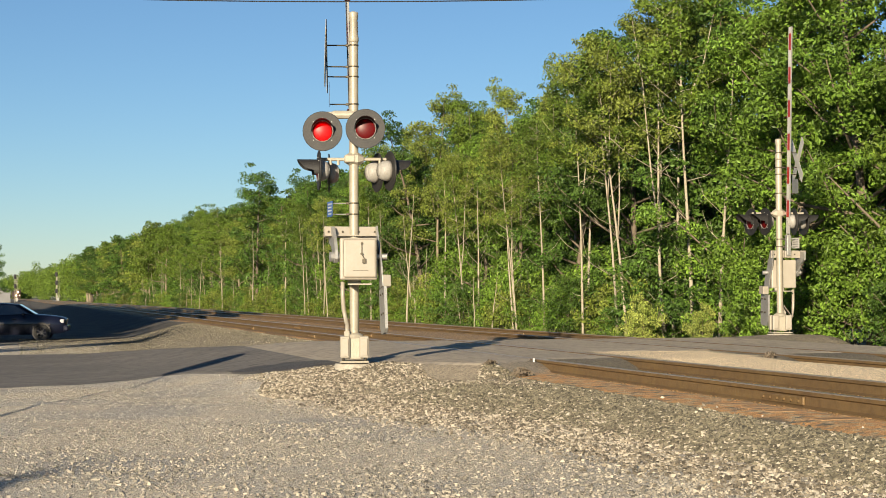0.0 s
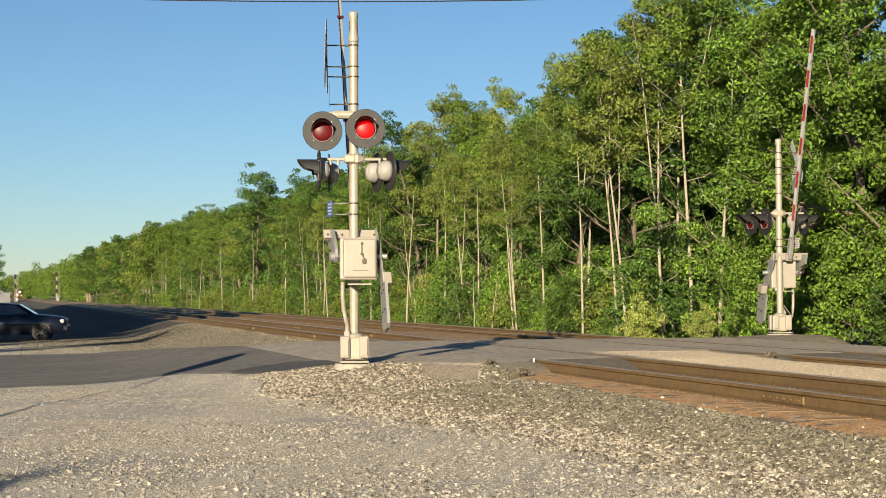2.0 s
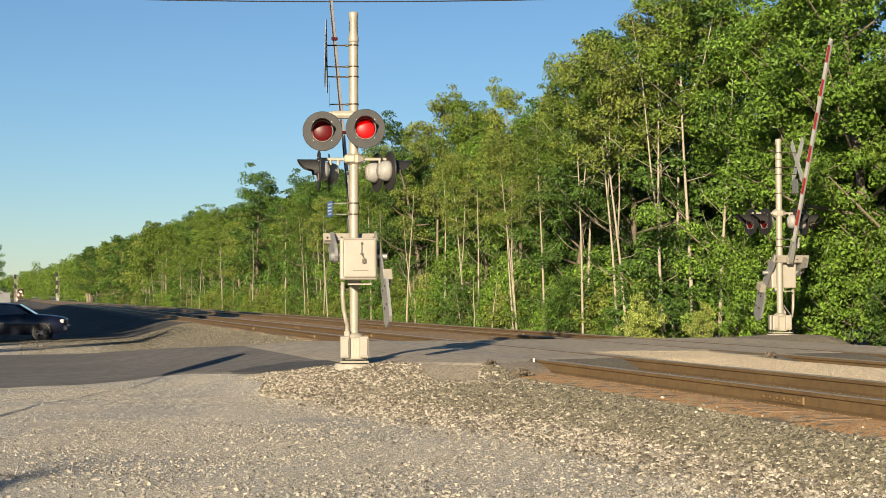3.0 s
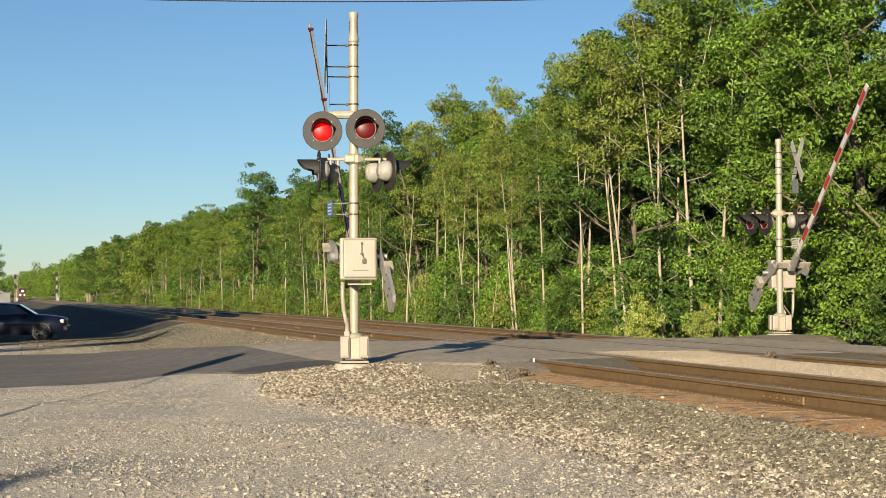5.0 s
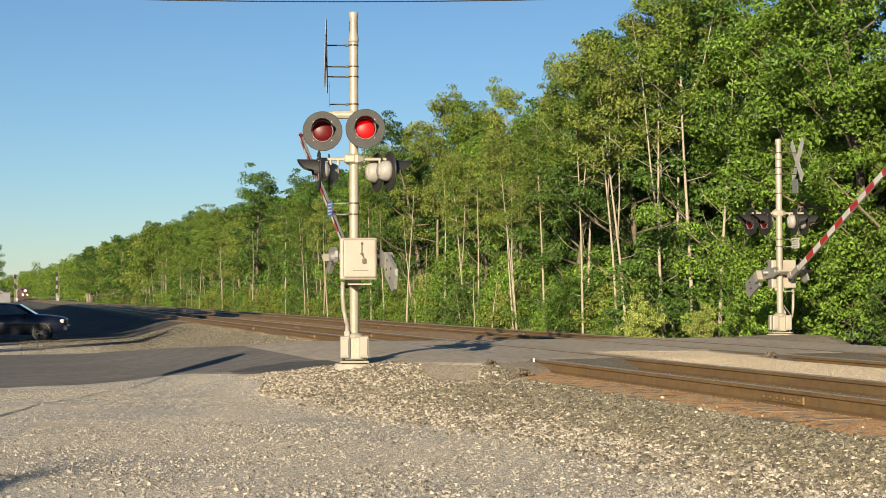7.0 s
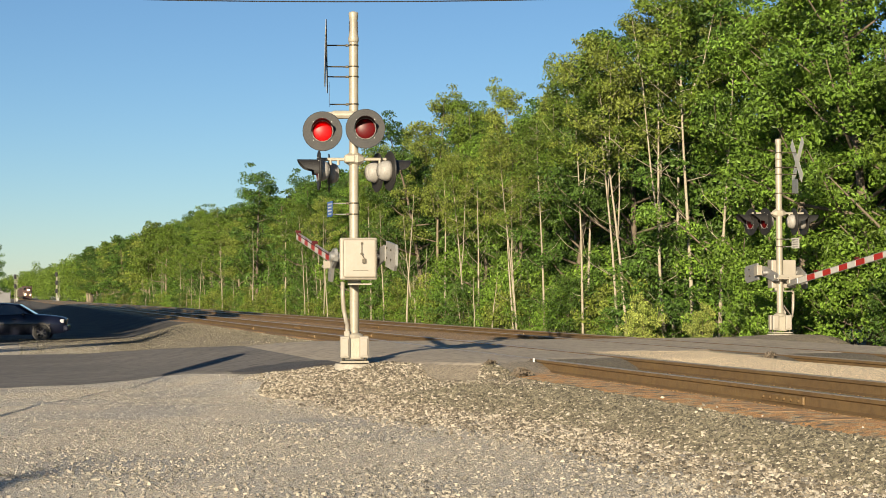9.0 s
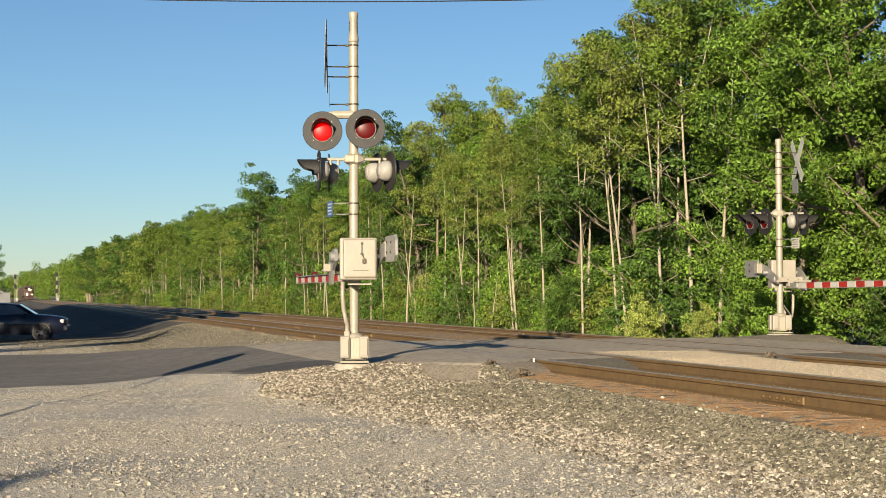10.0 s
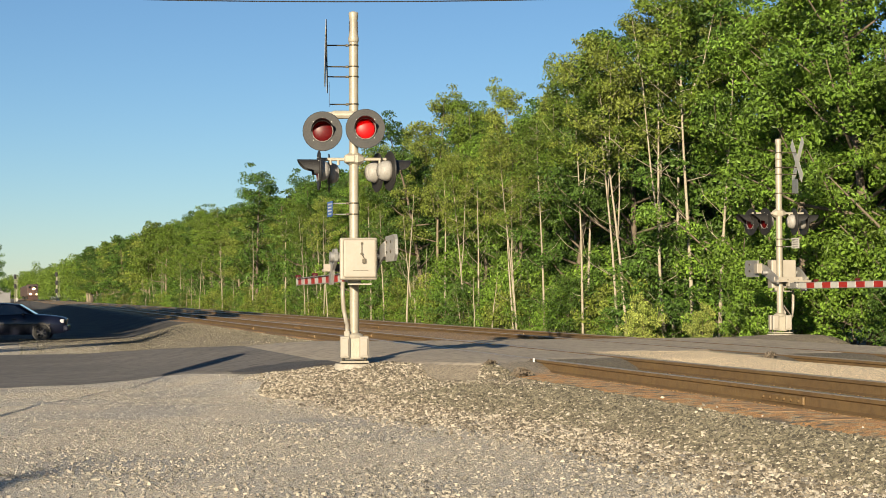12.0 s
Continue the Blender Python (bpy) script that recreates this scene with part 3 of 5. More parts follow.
def gate_arm(parent, pivot, length, first_red, lamps, side_x, turn, stripe):
    """The striped arm with its yoke and weights. It turns about the local x axis; +y is out along the arm."""
    z0 = -ARM_DROP
    bm = bmesh.new()
    block(bm, side_x, 0.62, z0, 0.10, 0.46, 0.13, 0.01)
    arm = part("gate_arm", bm, GALV, parent, "red and white striped gate arm", pose(*pivot, 0, 0, turn))
    # boards, stripe by stripe
    red, start = True, first_red
    while start > 0.9:
        start -= stripe
        red = not red
    y, y_next = max(start, 0.70), start + stripe
    while y < length - 0.02:
        b = min(y_next, length)
        u = (y + b) / 2 / length
        bm = block(bmesh.new(), side_x, (y + b) / 2, z0, 0.032, b - y - 0.001, 0.140 - 0.025 * u, 0.006, seg=1)
        part("stripe", bm, RED if red else WHITE, arm)
        y, y_next, red = b, b + stripe, not red
    for e in (-1, 1):          # the hollow arm's bare metal edges
        part("arm_edge", block(bmesh.new(), side_x, (0.75 + length) / 2, z0 + e * 0.066, 0.036, length - 0.75, 0.012, 0.003, seg=1), GALV, arm)
    for d in lamps:
        bm = bmesh.new()
        rod(bm, (side_x - 0.03, d, z0 + 0.05), (side_x - 0.03, d, z0 + 0.10), 0.02, seg=10)
        rod(bm, (side_x - 0.07, d, z0 + 0.11), (side_x + 0.03, d, z0 + 0.10), 0.024, 0.024, seg=14)
        part("arm_lamp", bm, ARM_LAMP, arm, "small dark red lamp on the arm")
    bm = pipe(bmesh.new(), [(side_x - 0.03, 0.7, z0 + 0.06), (side_x - 0.03, length * 0.5, z0 + 0.052), (side_x - 0.03, max(lamps), z0 + 0.045)], 0.008, 6)
    part("lamp_cable", bm, BLACK, arm)
    bm = bmesh.new()
    block(bm, -0.06, 0.42, -0.20, 0.84, 0.17, 0.04, 0.008)
    block(bm, -0.06, 0.35, -0.15, 0.84, 0.02, 0.10, 0.004)
    block(bm, side_x, 0.42, -0.26, 0.14, 0.15, 0.12, 0.01)
    part("yoke", bm, CREAM, arm)
    for x in (-0.42, -0.20, 0.05, 0.30):
        part("yoke_bolt", rod(bmesh.new(), (x, 0.42, -0.23), (x, 0.42, -0.16), 0.016, seg=6), BRASS, arm)
    bm = plate(bmesh.new(), 0.325, 0.024, ((0.50, -0.26), (0.50, -0.10), (0.20, 0.02), (-0.10, 0.16), (-0.48, 0.22), (-0.50, 0.02), (-0.10, -0.10), (0.20, -0.22)))
    part("side_arm", bm, GALV, arm)
    bm = plate(bmesh.new(), -0.355, 0.05, ((0.48, -0.42), (0.48, -0.10), (0.24, 0.06), (0.08, 0.12), (-0.05, 0.12), (-0.10, 0.04), (-0.08, -0.06), (0.18, -0.20), (0.30, -0.42)))
    part("side_arm", bm, GALV, arm)
    bm = plate(bmesh.new(), 0.345, 0.045, ((-0.50, -0.09), (-0.50, 0.29), (-1.14, 0.30), (-1.20, 0.22), (-1.20, 0.0), (-1.10, -0.09)))
    part("counterweight", bm, GALV, arm, "grey steel counterweight")
    for u, w in ((-0.6, 0.05), (-0.6, 0.2), (-0.9, 0.05), (-0.9, 0.2)):
        part("weight_bolt", rod(bmesh.new(), (0.31, u, w), (0.395, u, w), 0.018, seg=6), BRASS, arm)
    part("weight_bracket", block(bmesh.new(), 0.385, -0.40, 0.10, 0.14, 0.18, 0.23, 0.012), CREAM, arm)
    part("shaft_clamp", rod(bmesh.new(), (-0.30, 0, 0), (-0.44, 0, 0), 0.075, seg=16), GALV, arm)
    return arm


def crossing_signal(m, label, height, lights_z, buck_z, pivot, arm_args, front, arm_names, lamps, side_turn, sign_z=None):
    """A mast on a concrete foot, with lights, crossbuck, gate mechanism and arm. Local y lies along the lowered arm."""
    g = thing("crossing_signal", m, label, "railroad signal", "crossing signals")
    bm = lathe(bmesh.new(), ((0.30, -0.25), (0.305, 0.08), (0.295, 0.105), (0.05, 0.11)), 32)
    part("foundation", bm, CONCRETE, g, "round concrete foundation")
    bm = bmesh.new()
    block(bm, 0, 0, 0.135, 0.44, 0.44, 0.03, 0.008)
    block(bm, 0, 0, 0.35, 0.27, 0.27, 0.36, 0.02)
    lathe(bm, ((0.16, 0.50), (0.13, 0.55), (0.09, 0.57), (0.07, 0.58)), 20)
    base = part("base_casting", bm, SILVER, g)
    for sx, sy in ((-1, -1), (1, -1), (-1, 1), (1, 1)):
        bm = bmesh.new()
        block(bm, sx * 0.145, sy * 0.13, 0.36, 0.145, 0.13, 0.33, 0.018)
        block(bm, sx * 0.145, sy * 0.20, 0.36, 0.105, 0.02, 0.27, 0.008)
        part("access_box", bm, CREAM, base)
        bm = bmesh.new()
        rod(bm, (sx * 0.17, sy * 0.17, 0.15), (sx * 0.17, sy * 0.17, 0.21), 0.016, seg=6)
        rod(bm, (sx * 0.17, sy * 0.17, 0.15), (sx * 0.17, sy * 0.17, 0.175), 0.03, seg=6)
        part("anchor_bolt", bm, BRASS, base)
    bm = bmesh.new()
    rod(bm, (0, 0, 0.5), (0, 0, height - 0.45), 0.071, seg=28, caps=False)
    part("mast", bm, SILVER, g, "silver painted tubular mast", smooth=True)
    part("mast_cap", mast_cap(height - 0.47, height, 0.071), SILVER, g, smooth=True)
    # solid black blocks stand for the dark inside the cap's open slots
    for x in (-0.058, 0.058):
        part("cap_slot", block(bmesh.new(), x, 0, height - 0.24, 0.022, 0.05, 0.19, 0.008), BLACK, g)
    for z in [buck_z + d for d in (0.174, -0.157, -0.313, -0.74)] + ([sign_z + 0.09, sign_z - 0.08] if sign_z else []):
        bm = lathe(bmesh.new(), ((0.0725, z - 0.010), (0.079, z - 0.010), (0.079, z + 0.010), (0.0725, z + 0.010)), 20, ring=True)
        block(bm, -0.10, 0, z, 0.05, 0.035, 0.035, 0.006)
        part("clamp", bm, BRASS, g)
    # crossbuck and the plate below it, held out on thin brackets
    crossbuck(g, -0.42, buck_z, 0.62, 45, -0.022, bool(front))
    for dz in (0.174, -0.157, -0.313, -0.74):
        bm = rod(bmesh.new(), (-0.10, 0, buck_z + dz), (-0.415 + (0.05 if dz < -0.5 else 0), 0, buck_z + dz), 0.011, seg=8)
        part("bracket", bm, BRASS, g)
    bm = block(bmesh.new(), -0.375, 0, buck_z - 0.59, 0.005, 0.46, 0.32)
    part("track_count_sign", bm, BLACK if front else GALV, g, "small plate on a bracket below the crossbuck")
    if sign_z:
        bm = block(bmesh.new(), 0, 0, 0, 0.004, 0.34, 0.235)
        sg = part("notice_sign", bm, BLUE if front else WHITE, g, "small notice plate with bars of writing", pose(-0.37, 0, sign_z, 0, 0, 13))
        for k in range(4):
            for side in (-1, 1):
                bm = block(bmesh.new(), side * 0.0035, 0.0, 0.075 - 0.05 * k, 0.002, 0.26 - 0.04 * (k % 2), 0.022)
                part("writing_bar", bm, WHITE if front else GALV, sg)
        for dz in (0.09, -0.08):
            part("bracket", rod(bmesh.new(), (-0.08, 0, sign_z + dz), (-0.37, 0, sign_z + dz), 0.008, seg=8), GALV, g)
    # side-facing lights on their crossarm
    bm = bmesh.new()
    rod(bm, (-0.56, 0, lights_z + 0.19), (0.62, 0, lights_z + 0.19), 0.026, seg=14)
    lathe(bm, ((0.05, -0.15), (0.11, -0.06), (0.11, 0.06), (0.05, 0.15)), 6, Matrix.Translation((0, -0.02, lights_z + 0.19)) @ Matrix.Rotation(radians(90), 4, "Y"))
    block(bm, -0.06, -0.10, lights_z + 0.19, 0.16, 0.06, 0.12, 0.02)
    for x in (-0.36, -0.24, 0.40, 0.58):
        rod(bm, (x, 0, lights_z + 0.19), (x, 0.0, lights_z + 0.10), 0.022, seg=10)
    part("crossarm", bm, SILVER, g)
    for x, y, turn, depth in ((-0.53 if front else -0.62, -0.20, -84, 0.55), (-0.375 if front else -0.32, 0.32 if front else 0.05, -90, 0.55), (0.36, 0.16, side_turn, 0.66), (0.54 if front else 0.60, -0.14, side_turn, 0.66)):
        signal_light(g, pose(x, y, lights_z, 0, 0, turn), depth=depth)
    for x, z, turn in front:
        d = []
        signal_light(g, pose(x, -0.22, z, 0, 0, turn), d)
        lamps += d
    if front:
        z = front[0][1] + 0.30
        bm = rod(bmesh.new(), (front[0][0], -0.02, z), (front[1][0], -0.02, z), 0.024, seg=12)
        block(bm, -0.15, -0.08, z - 0.03, 0.40, 0.10, 0.13, 0.05)
        for x, _, _ in front:
            rod(bm, (x, -0.02, z), (x, -0.06, z - 0.17), 0.022, seg=10)
        part("crossarm", bm, SILVER, g)
    # the gate mechanism and its conduit
    px, py, pz = pivot[0], pivot[1], pivot[2] - ARM_DROP
    bm = bmesh.new()
    block(bm, px, py, pz + 0.265, 0.57, 0.34, 0.64, 0.03, seg=3)
    mech = part("gate_mechanism", bm, CREAM, g, "cream steel gate mechanism case")
    bm = bmesh.new()
    block(bm, px + 0.02, py - 0.18, pz + 0.27, 0.50, 0.035, 0.585, 0.03, seg=3)
    door = part("case_door", bm, CREAM, mech)
    bm = bmesh.new()
    block(bm, px + 0.05, py - 0.205, pz + 0.43, 0.012, 0.014, 0.18, 0.004)
    rod(bm, (px + 0.05, py - 0.2, pz + 0.50), (px + 0.05, py - 0.22, pz + 0.50), 0.018, seg=10)
    rod(bm, (px + 0.045, py - 0.2, pz + 0.34), (px + 0.045, py - 0.24, pz + 0.34), 0.02, seg=10)
    block(bm, px + 0.085, py - 0.215, pz + 0.23, 0.055, 0.03, 0.07, 0.008, pose(0, 0, 0))
    rod(bm, (px + 0.05, py - 0.22, pz + 0.33), (px + 0.09, py - 0.22, pz + 0.26), 0.007, seg=6)
    part("latch", bm, BRASS, mech)
    bm = block(bmesh.new(), px + 0.03, py - 0.20, pz + 0.09, 0.24, 0.004, 0.006)
    part("writing_bar", bm, BRASS, mech)
    bm = bmesh.new()
    block(bm, px + 0.02, py + 0.05, pz - 0.12, 0.36, 0.5, 0.022, 0.004)
    block(bm, 0, -0.06, pz - 0.08, 0.2, 0.12, 0.06, 0.01)
    part("bracket_plate", bm, SILVER, g)
    bm = rod(bmesh.new(), (px - 0.44, py, pivot[2]), (px + 0.44, py, pivot[2]), 0.045, seg=16)
    part("shaft", bm, GALV, mech)
    bm = pipe(bmesh.new(), [(px - 0.24, py + 0.05, pz - 0.08), (px - 0.24, py + 0.05, pz - 0.30), (px - 0.225, py + 0.08, pz - 0.50), (px - 0.18, py + 0.16, pz - 0.72), (-0.115, -0.1, 0.72), (-0.115, -0.1, 0.5)], 0.032, 12)
    part("conduit", bm, CREAM, g, "pale flexible conduit", smooth=True)
    bm = block(bmesh.new(), -0.115, -0.1, 0.56, 0.09, 0.09, 0.1, 0.02)
    part("conduit_fitting", bm, CREAM, g)
    arm_names.append(gate_arm(g, pivot, *arm_args))
    return g


LAMPS, ARMS = [], []
AZ1, AZ2 = -4.2, 176.0
ARM_TURNS = (9.3, 9.15)
crossing_signal(pose(-1.37, 24.37, -0.19, 0, 0, -AZ1), "silver crossing signal mast with red flashing lights and gate", 5.53, 3.06, 4.84, (0.06, -0.24, 1.74),
                (6.51, 3.41, (2.35, 4.17, 6.25), 0.0, ARM_TURNS[0], 0.4065), ((-0.48, 3.66, -1), (0.175, 3.70, -1)), ARMS, LAMPS, 107, 2.48)
crossing_signal(pose(7.55, 35.5, -0.05, 0, 0, -AZ2), "crossing signal mast beyond the tracks, its gate lowering", 4.48, 2.62, 4.0, (-0.13, -0.28, 1.483),
                (5.51, 1.255, (1.65, 3.5, 5.25), 0.0, ARM_TURNS[1], 0.3735), (), ARMS, LAMPS, 104, 2.14)

# ---------------------------------------------------------------- trees
def leaves(rng, centres, radii, count, size, flat=0.6):
    """Leaf blades, each a folded rhombus, in clumps round the centres."""
    w = radii ** 2
    idx = rng.choice(len(centres), count, p=w / w.sum())
    d = rng.normal(size=(count, 3))
    d /= np.linalg.norm(d, axis=1)[:, None]
    c = centres[idx] + d * (radii[idx] * rng.uniform(0.1, 1.0, count) ** 0.45)[:, None] * (1, 1, flat)
    n = d * 0.9 + rng.normal(size=(count, 3)) * 0.55 + (0, 0, 0.35)
    n /= np.linalg.norm(n, axis=1)[:, None]
    u = np.cross(n, rng.normal(size=(count, 3)))
    u /= np.linalg.norm(u, axis=1)[:, None]
    v = np.cross(n, u)
    L = size * rng.uniform(0.6, 1.35, count)[:, None]
    u, v = u * L, v * L * 0.27
    co = np.stack([c - u * 0.5, c + v + n * L * 0.08, c + u * 0.5 - n * L * 0.12, c - v + n * L * 0.08], 1).reshape(-1, 3)
    i = np.arange(count)[:, None] * 4
    return co, np.concatenate([i + (0, 1, 2), i + (0, 2, 3)], 0)


def tree_meshes(seed, height, low, radius, count, size, thick, limbs=12, lean=0.05, clump=0.75, fork=0.0):
    """A trunk with limbs, and a crown of leaf clumps on them."""
    rng = np.random.default_rng(seed)
    bm = bmesh.new()
    bendx, bendy = rng.normal(size=2) * lean * height
    axis = lambda t: Vector((bendx * t * t + 0.10 * math.sin(5 * t + seed), bendy * t * t + 0.08 * math.cos(4 * t + seed), height * 0.93 * t))
    ts = np.linspace(0, 1, 10)
    pipe(bm, [axis(t) - Vector((0, 0, 0.4 if t == 0 else 0)) for t in ts], [thick * (1.25 if t == 0 else 1 - 0.88 * t) for t in ts], 8)
    if fork:          # a second stem, and thin bare side shoots
        side = Vector((math.cos(seed), math.sin(seed), 0))
        f0 = axis(fork)
        pipe(bm, [f0, f0.lerp(axis(0.8), 0.3) + side * 0.3, axis(0.75) + side * 0.7, axis(0.92) + side * 1.1], [thick * 0.55, thick * 0.48, thick * 0.33, 0.01], 7)
        for k in range(9):
            b = axis(0.15 + 0.05 * k)
            a, L = k * 2.1 + seed, rng.uniform(0.5, 1.3)
            d = Vector((math.cos(a), math.sin(a), rng.uniform(0.1, 0.8))) * L
            pipe(bm, [b, b + d * 0.6, b + d + Vector((0, 0, 0.2 * L))], [0.016, 0.011, 0.004], 4)
    centres, radii = [], []
    for k in range(limbs):
        t = low + (0.97 - low) * (k + rng.uniform(0, 1)) / limbs
        a = k * 2.4 + rng.uniform(-0.5, 0.5)
        reach = radius * (1.0 - 0.72 * max(0.0, (t - low) / (1 - low)) ** 1.6) * rng.uniform(0.55, 1.15)
        b = axis(t)
        rise = reach * rng.uniform(0.25, 0.9)
        e = b + Vector((math.cos(a) * reach, math.sin(a) * reach, rise))
        mid = b.lerp(e, 0.5) + Vector((0, 0, -0.08 * reach))
        r0 = thick * (1 - 0.88 * t) * 0.55
        pipe(bm, [b, mid, e], [r0, r0 * 0.6, r0 * 0.15 + 0.004], 5)
        for f in (0.45, 0.75, 1.0):
            q = b.lerp(e, f)
            centres.append(np.array(q) + rng.normal(size=3) * 0.28 * clump)
            radii.append(clump * rng.uniform(0.55, 1.15))
        for _ in range(2):
            f = rng.uniform(0.4, 1.0)
            q = b.lerp(e, f)
            d = Vector(rng.normal(size=3)) * 0.55 * clump + Vector((0, 0, 0.3))
            pipe(bm, [q, q + d], [r0 * 0.3 + 0.003, 0.004], 4)
            centres.append(np.array(q + d))
            radii.append(clump * rng.uniform(0.35, 0.75))
    centres.append(np.array(axis(1.0)))
    radii.append(clump * 0.8)
    trunk = bpy.data.meshes.new("trunk")
    bm.to_mesh(trunk)
    bm.free()
    trunk.shade_smooth()
    co, fs = leaves(rng, np.array(centres), np.array(radii), count, size)
    return trunk, soup("crown", co, fs)


def tree_kind(name, label, seed, bark, leaf, **kw):
    trunk, crown = tree_meshes(seed, **kw)
    trunk.materials.append(bark)
    crown.materials.append(leaf)
    return name, label, trunk, crown


def plant(kind, p, s, scale=1.0, turn=0.0, group="forest edge", z=None, wide=1.0, tilt=0.0):
    name, label, trunk, crown = kind
    g = place(p, s, float(terrain(p, s)) if z is None else z)
    t = new(name)
    t.matrix_basis = pose(g.x, g.y, g.z, 0, tilt, 0) @ pose(0, 0, 0, 0, 0, turn) @ Matrix.Diagonal((scale * wide, scale * wide, scale, 1))
    tagged(t, label, "tree" if "shrub" not in name else "shrub", group)
    part_mesh("trunk", trunk, None, t)
    part_mesh("crown", crown, None, t)
    return t


FRONT = [
    tree_kind("tree", "tall slender tree with tan trunk and green leaves", 11, BARK_MID, LEAF_MID, height=12.0, low=0.42, radius=2.3, count=13500, size=0.125, thick=0.085, limbs=17, clump=0.58),
    tree_kind("tree", "tall tree with forked tan trunk and light green crown", 12, BARK_MID, LEAF_YELLOW, height=12.5, low=0.38, radius=2.5, count=13500, size=0.12, thick=0.09, limbs=18, lean=0.07, clump=0.58),
    tree_kind("tree", "broad deciduous tree with deep green leaves", 13, BARK_DARK, LEAF_DEEP, height=11.5, low=0.16, radius=3.1, count=14500, size=0.13, thick=0.15, limbs=22, clump=0.66),
    tree_kind("tree", "leafy deciduous tree at the forest edge", 14, BARK_DARK, LEAF_BRIGHT, height=11.0, low=0.20, radius=2.9, count=14500, size=0.13, thick=0.14, limbs=21, clump=0.64),
    tree_kind("tree", "slim tree with sparse yellow-green leaves", 15, BARK_MID, LEAF_YELLOW, height=12.0, low=0.30, radius=2.0, count=9500, size=0.12, thick=0.09, limbs=16, lean=0.06, clump=0.55),
]
NEAR = [
    tree_kind("tree", "leafy bright green tree close beside the road", 17, BARK_DARK, LEAF_BRIGHT, height=11.5, low=0.06, radius=3.1, count=28000, size=0.115, thick=0.14, limbs=30, clump=0.62),
    tree_kind("tree", "dense green tree with low branches beside the road", 18, BARK_DARK, LEAF_MID, height=11.5, low=0.08, radius=3.0, count=26000, size=0.115, thick=0.14, limbs=28, clump=0.62),
]
TALL = [
    tree_kind("tree", "tall pale-barked tree, bare below its light crown", 25, BARK_PALE, LEAF_MID, height=13.0, low=0.60, radius=2.0, count=7000, size=0.13, thick=0.062, limbs=15, lean=0.012, clump=0.6, fork=0.5),
    tree_kind("tree", "tall forked tree with pale bark and thin crown", 26, BARK_PALE, LEAF_YELLOW, height=13.0, low=0.50, radius=2.1, count=6500, size=0.13, thick=0.064, limbs=16, lean=0.02, clump=0.55, fork=0.36),
    tree_kind("tree", "tall pale-barked tree with upright limbs", 29, BARK_PALE, LEAF_MID, height=13.0, low=0.56, radius=2.0, count=6500, size=0.13, thick=0.07, limbs=16, lean=0.03, clump=0.55, fork=0.62),
]
# mostly the deep green, standing for shade behind the edge
BACK = [
    tree_kind("tree", "tall forest tree behind the edge", 21, BARK_DARK, LEAF_DEEP, height=14.0, low=0.34, radius=3.2, count=6500, size=0.20, thick=0.15, limbs=18, clump=0.85),
    tree_kind("tree", "tall light green forest tree behind the edge", 22, BARK_PALE, LEAF_MID, height=13.5, low=0.36, radius=3.0, count=6500, size=0.20, thick=0.14, limbs=18, clump=0.85),
    tree_kind("tree", "tall dark green forest tree behind the edge", 23, BARK_DARK, LEAF_DEEP, height=14.0, low=0.30, radius=3.3, count=6500, size=0.21, thick=0.15, limbs=18, clump=0.9),
]
FAR = [
    tree_kind("tree", "distant deciduous tree along the line", 31, BARK_MID, LEAF_MID, height=11.0, low=0.30, radius=2.3, count=7000, size=0.17, thick=0.13, limbs=17, clump=0.68),
    tree_kind("tree", "distant yellow-green tree along the line", 32, BARK_MID, LEAF_YELLOW, height=10.5, low=0.34, radius=2.0, count=6500, size=0.165, thick=0.12, limbs=16, clump=0.65),
    tree_kind("tree", "distant dark green tree along the line", 33, BARK_DARK, LEAF_DEEP, height=11.5, low=0.16, radius=2.6, count=7000, size=0.18, thick=0.13, limbs=17, clump=0.72),
]
REMOTE = [
    tree_kind("tree", "distant deciduous tree along the line", 37, BARK_MID, LEAF_MID, height=11.0, low=0.22, radius=2.3, count=4200, size=0.25, thick=0.13, limbs=14, clump=0.8),
    tree_kind("tree", "distant dark green tree along the line", 38, BARK_DARK, LEAF_DEEP, height=11.5, low=0.16, radius=2.6, count=4200, size=0.26, thick=0.13, limbs=14, clump=0.85),
    tree_kind("tree", "distant yellow-green tree along the line", 39, BARK_MID, LEAF_YELLOW, height=10.5, low=0.26, radius=2.0, count=3900, size=0.25, thick=0.12, limbs=14, clump=0.78),
]
SHRUBS = [
    tree_kind("shrub", "leafy bright green shrub at the forest's foot", 41, BARK_DARK, LEAF_BRIGHT, height=2.6, low=0.08, radius=1.5, count=2600, size=0.125, thick=0.03, limbs=15, clump=0.42),
    tree_kind("shrub", "deep green shrub at the forest's foot", 42, BARK_DARK, LEAF_DEEP, height=3.2, low=0.06, radius=1.7, count=2900, size=0.13, thick=0.035, limbs=16, clump=0.45),
    tree_kind("shrub", "bright yellow-green shrub at the forest's foot", 43, BARK_DARK, LEAF_YELLOW, height=2.4, low=0.06, radius=1.4, count=2400, size=0.12, thick=0.03, limbs=14, clump=0.4),
]
UNDER = [
    tree_kind("shrub", "fine-leaved green shrub beside the road", 46, BARK_DARK, LEAF_BRIGHT, height=2.6, low=0.06, radius=1.5, count=5200, size=0.095, thick=0.03, limbs=18, clump=0.4),
    tree_kind("shrub", "dense deep green shrub beside the road", 47, BARK_DARK, LEAF_DEEP, height=3.0, low=0.06, radius=1.6, count=5600, size=0.10, thick=0.03, limbs=18, clump=0.42),
]
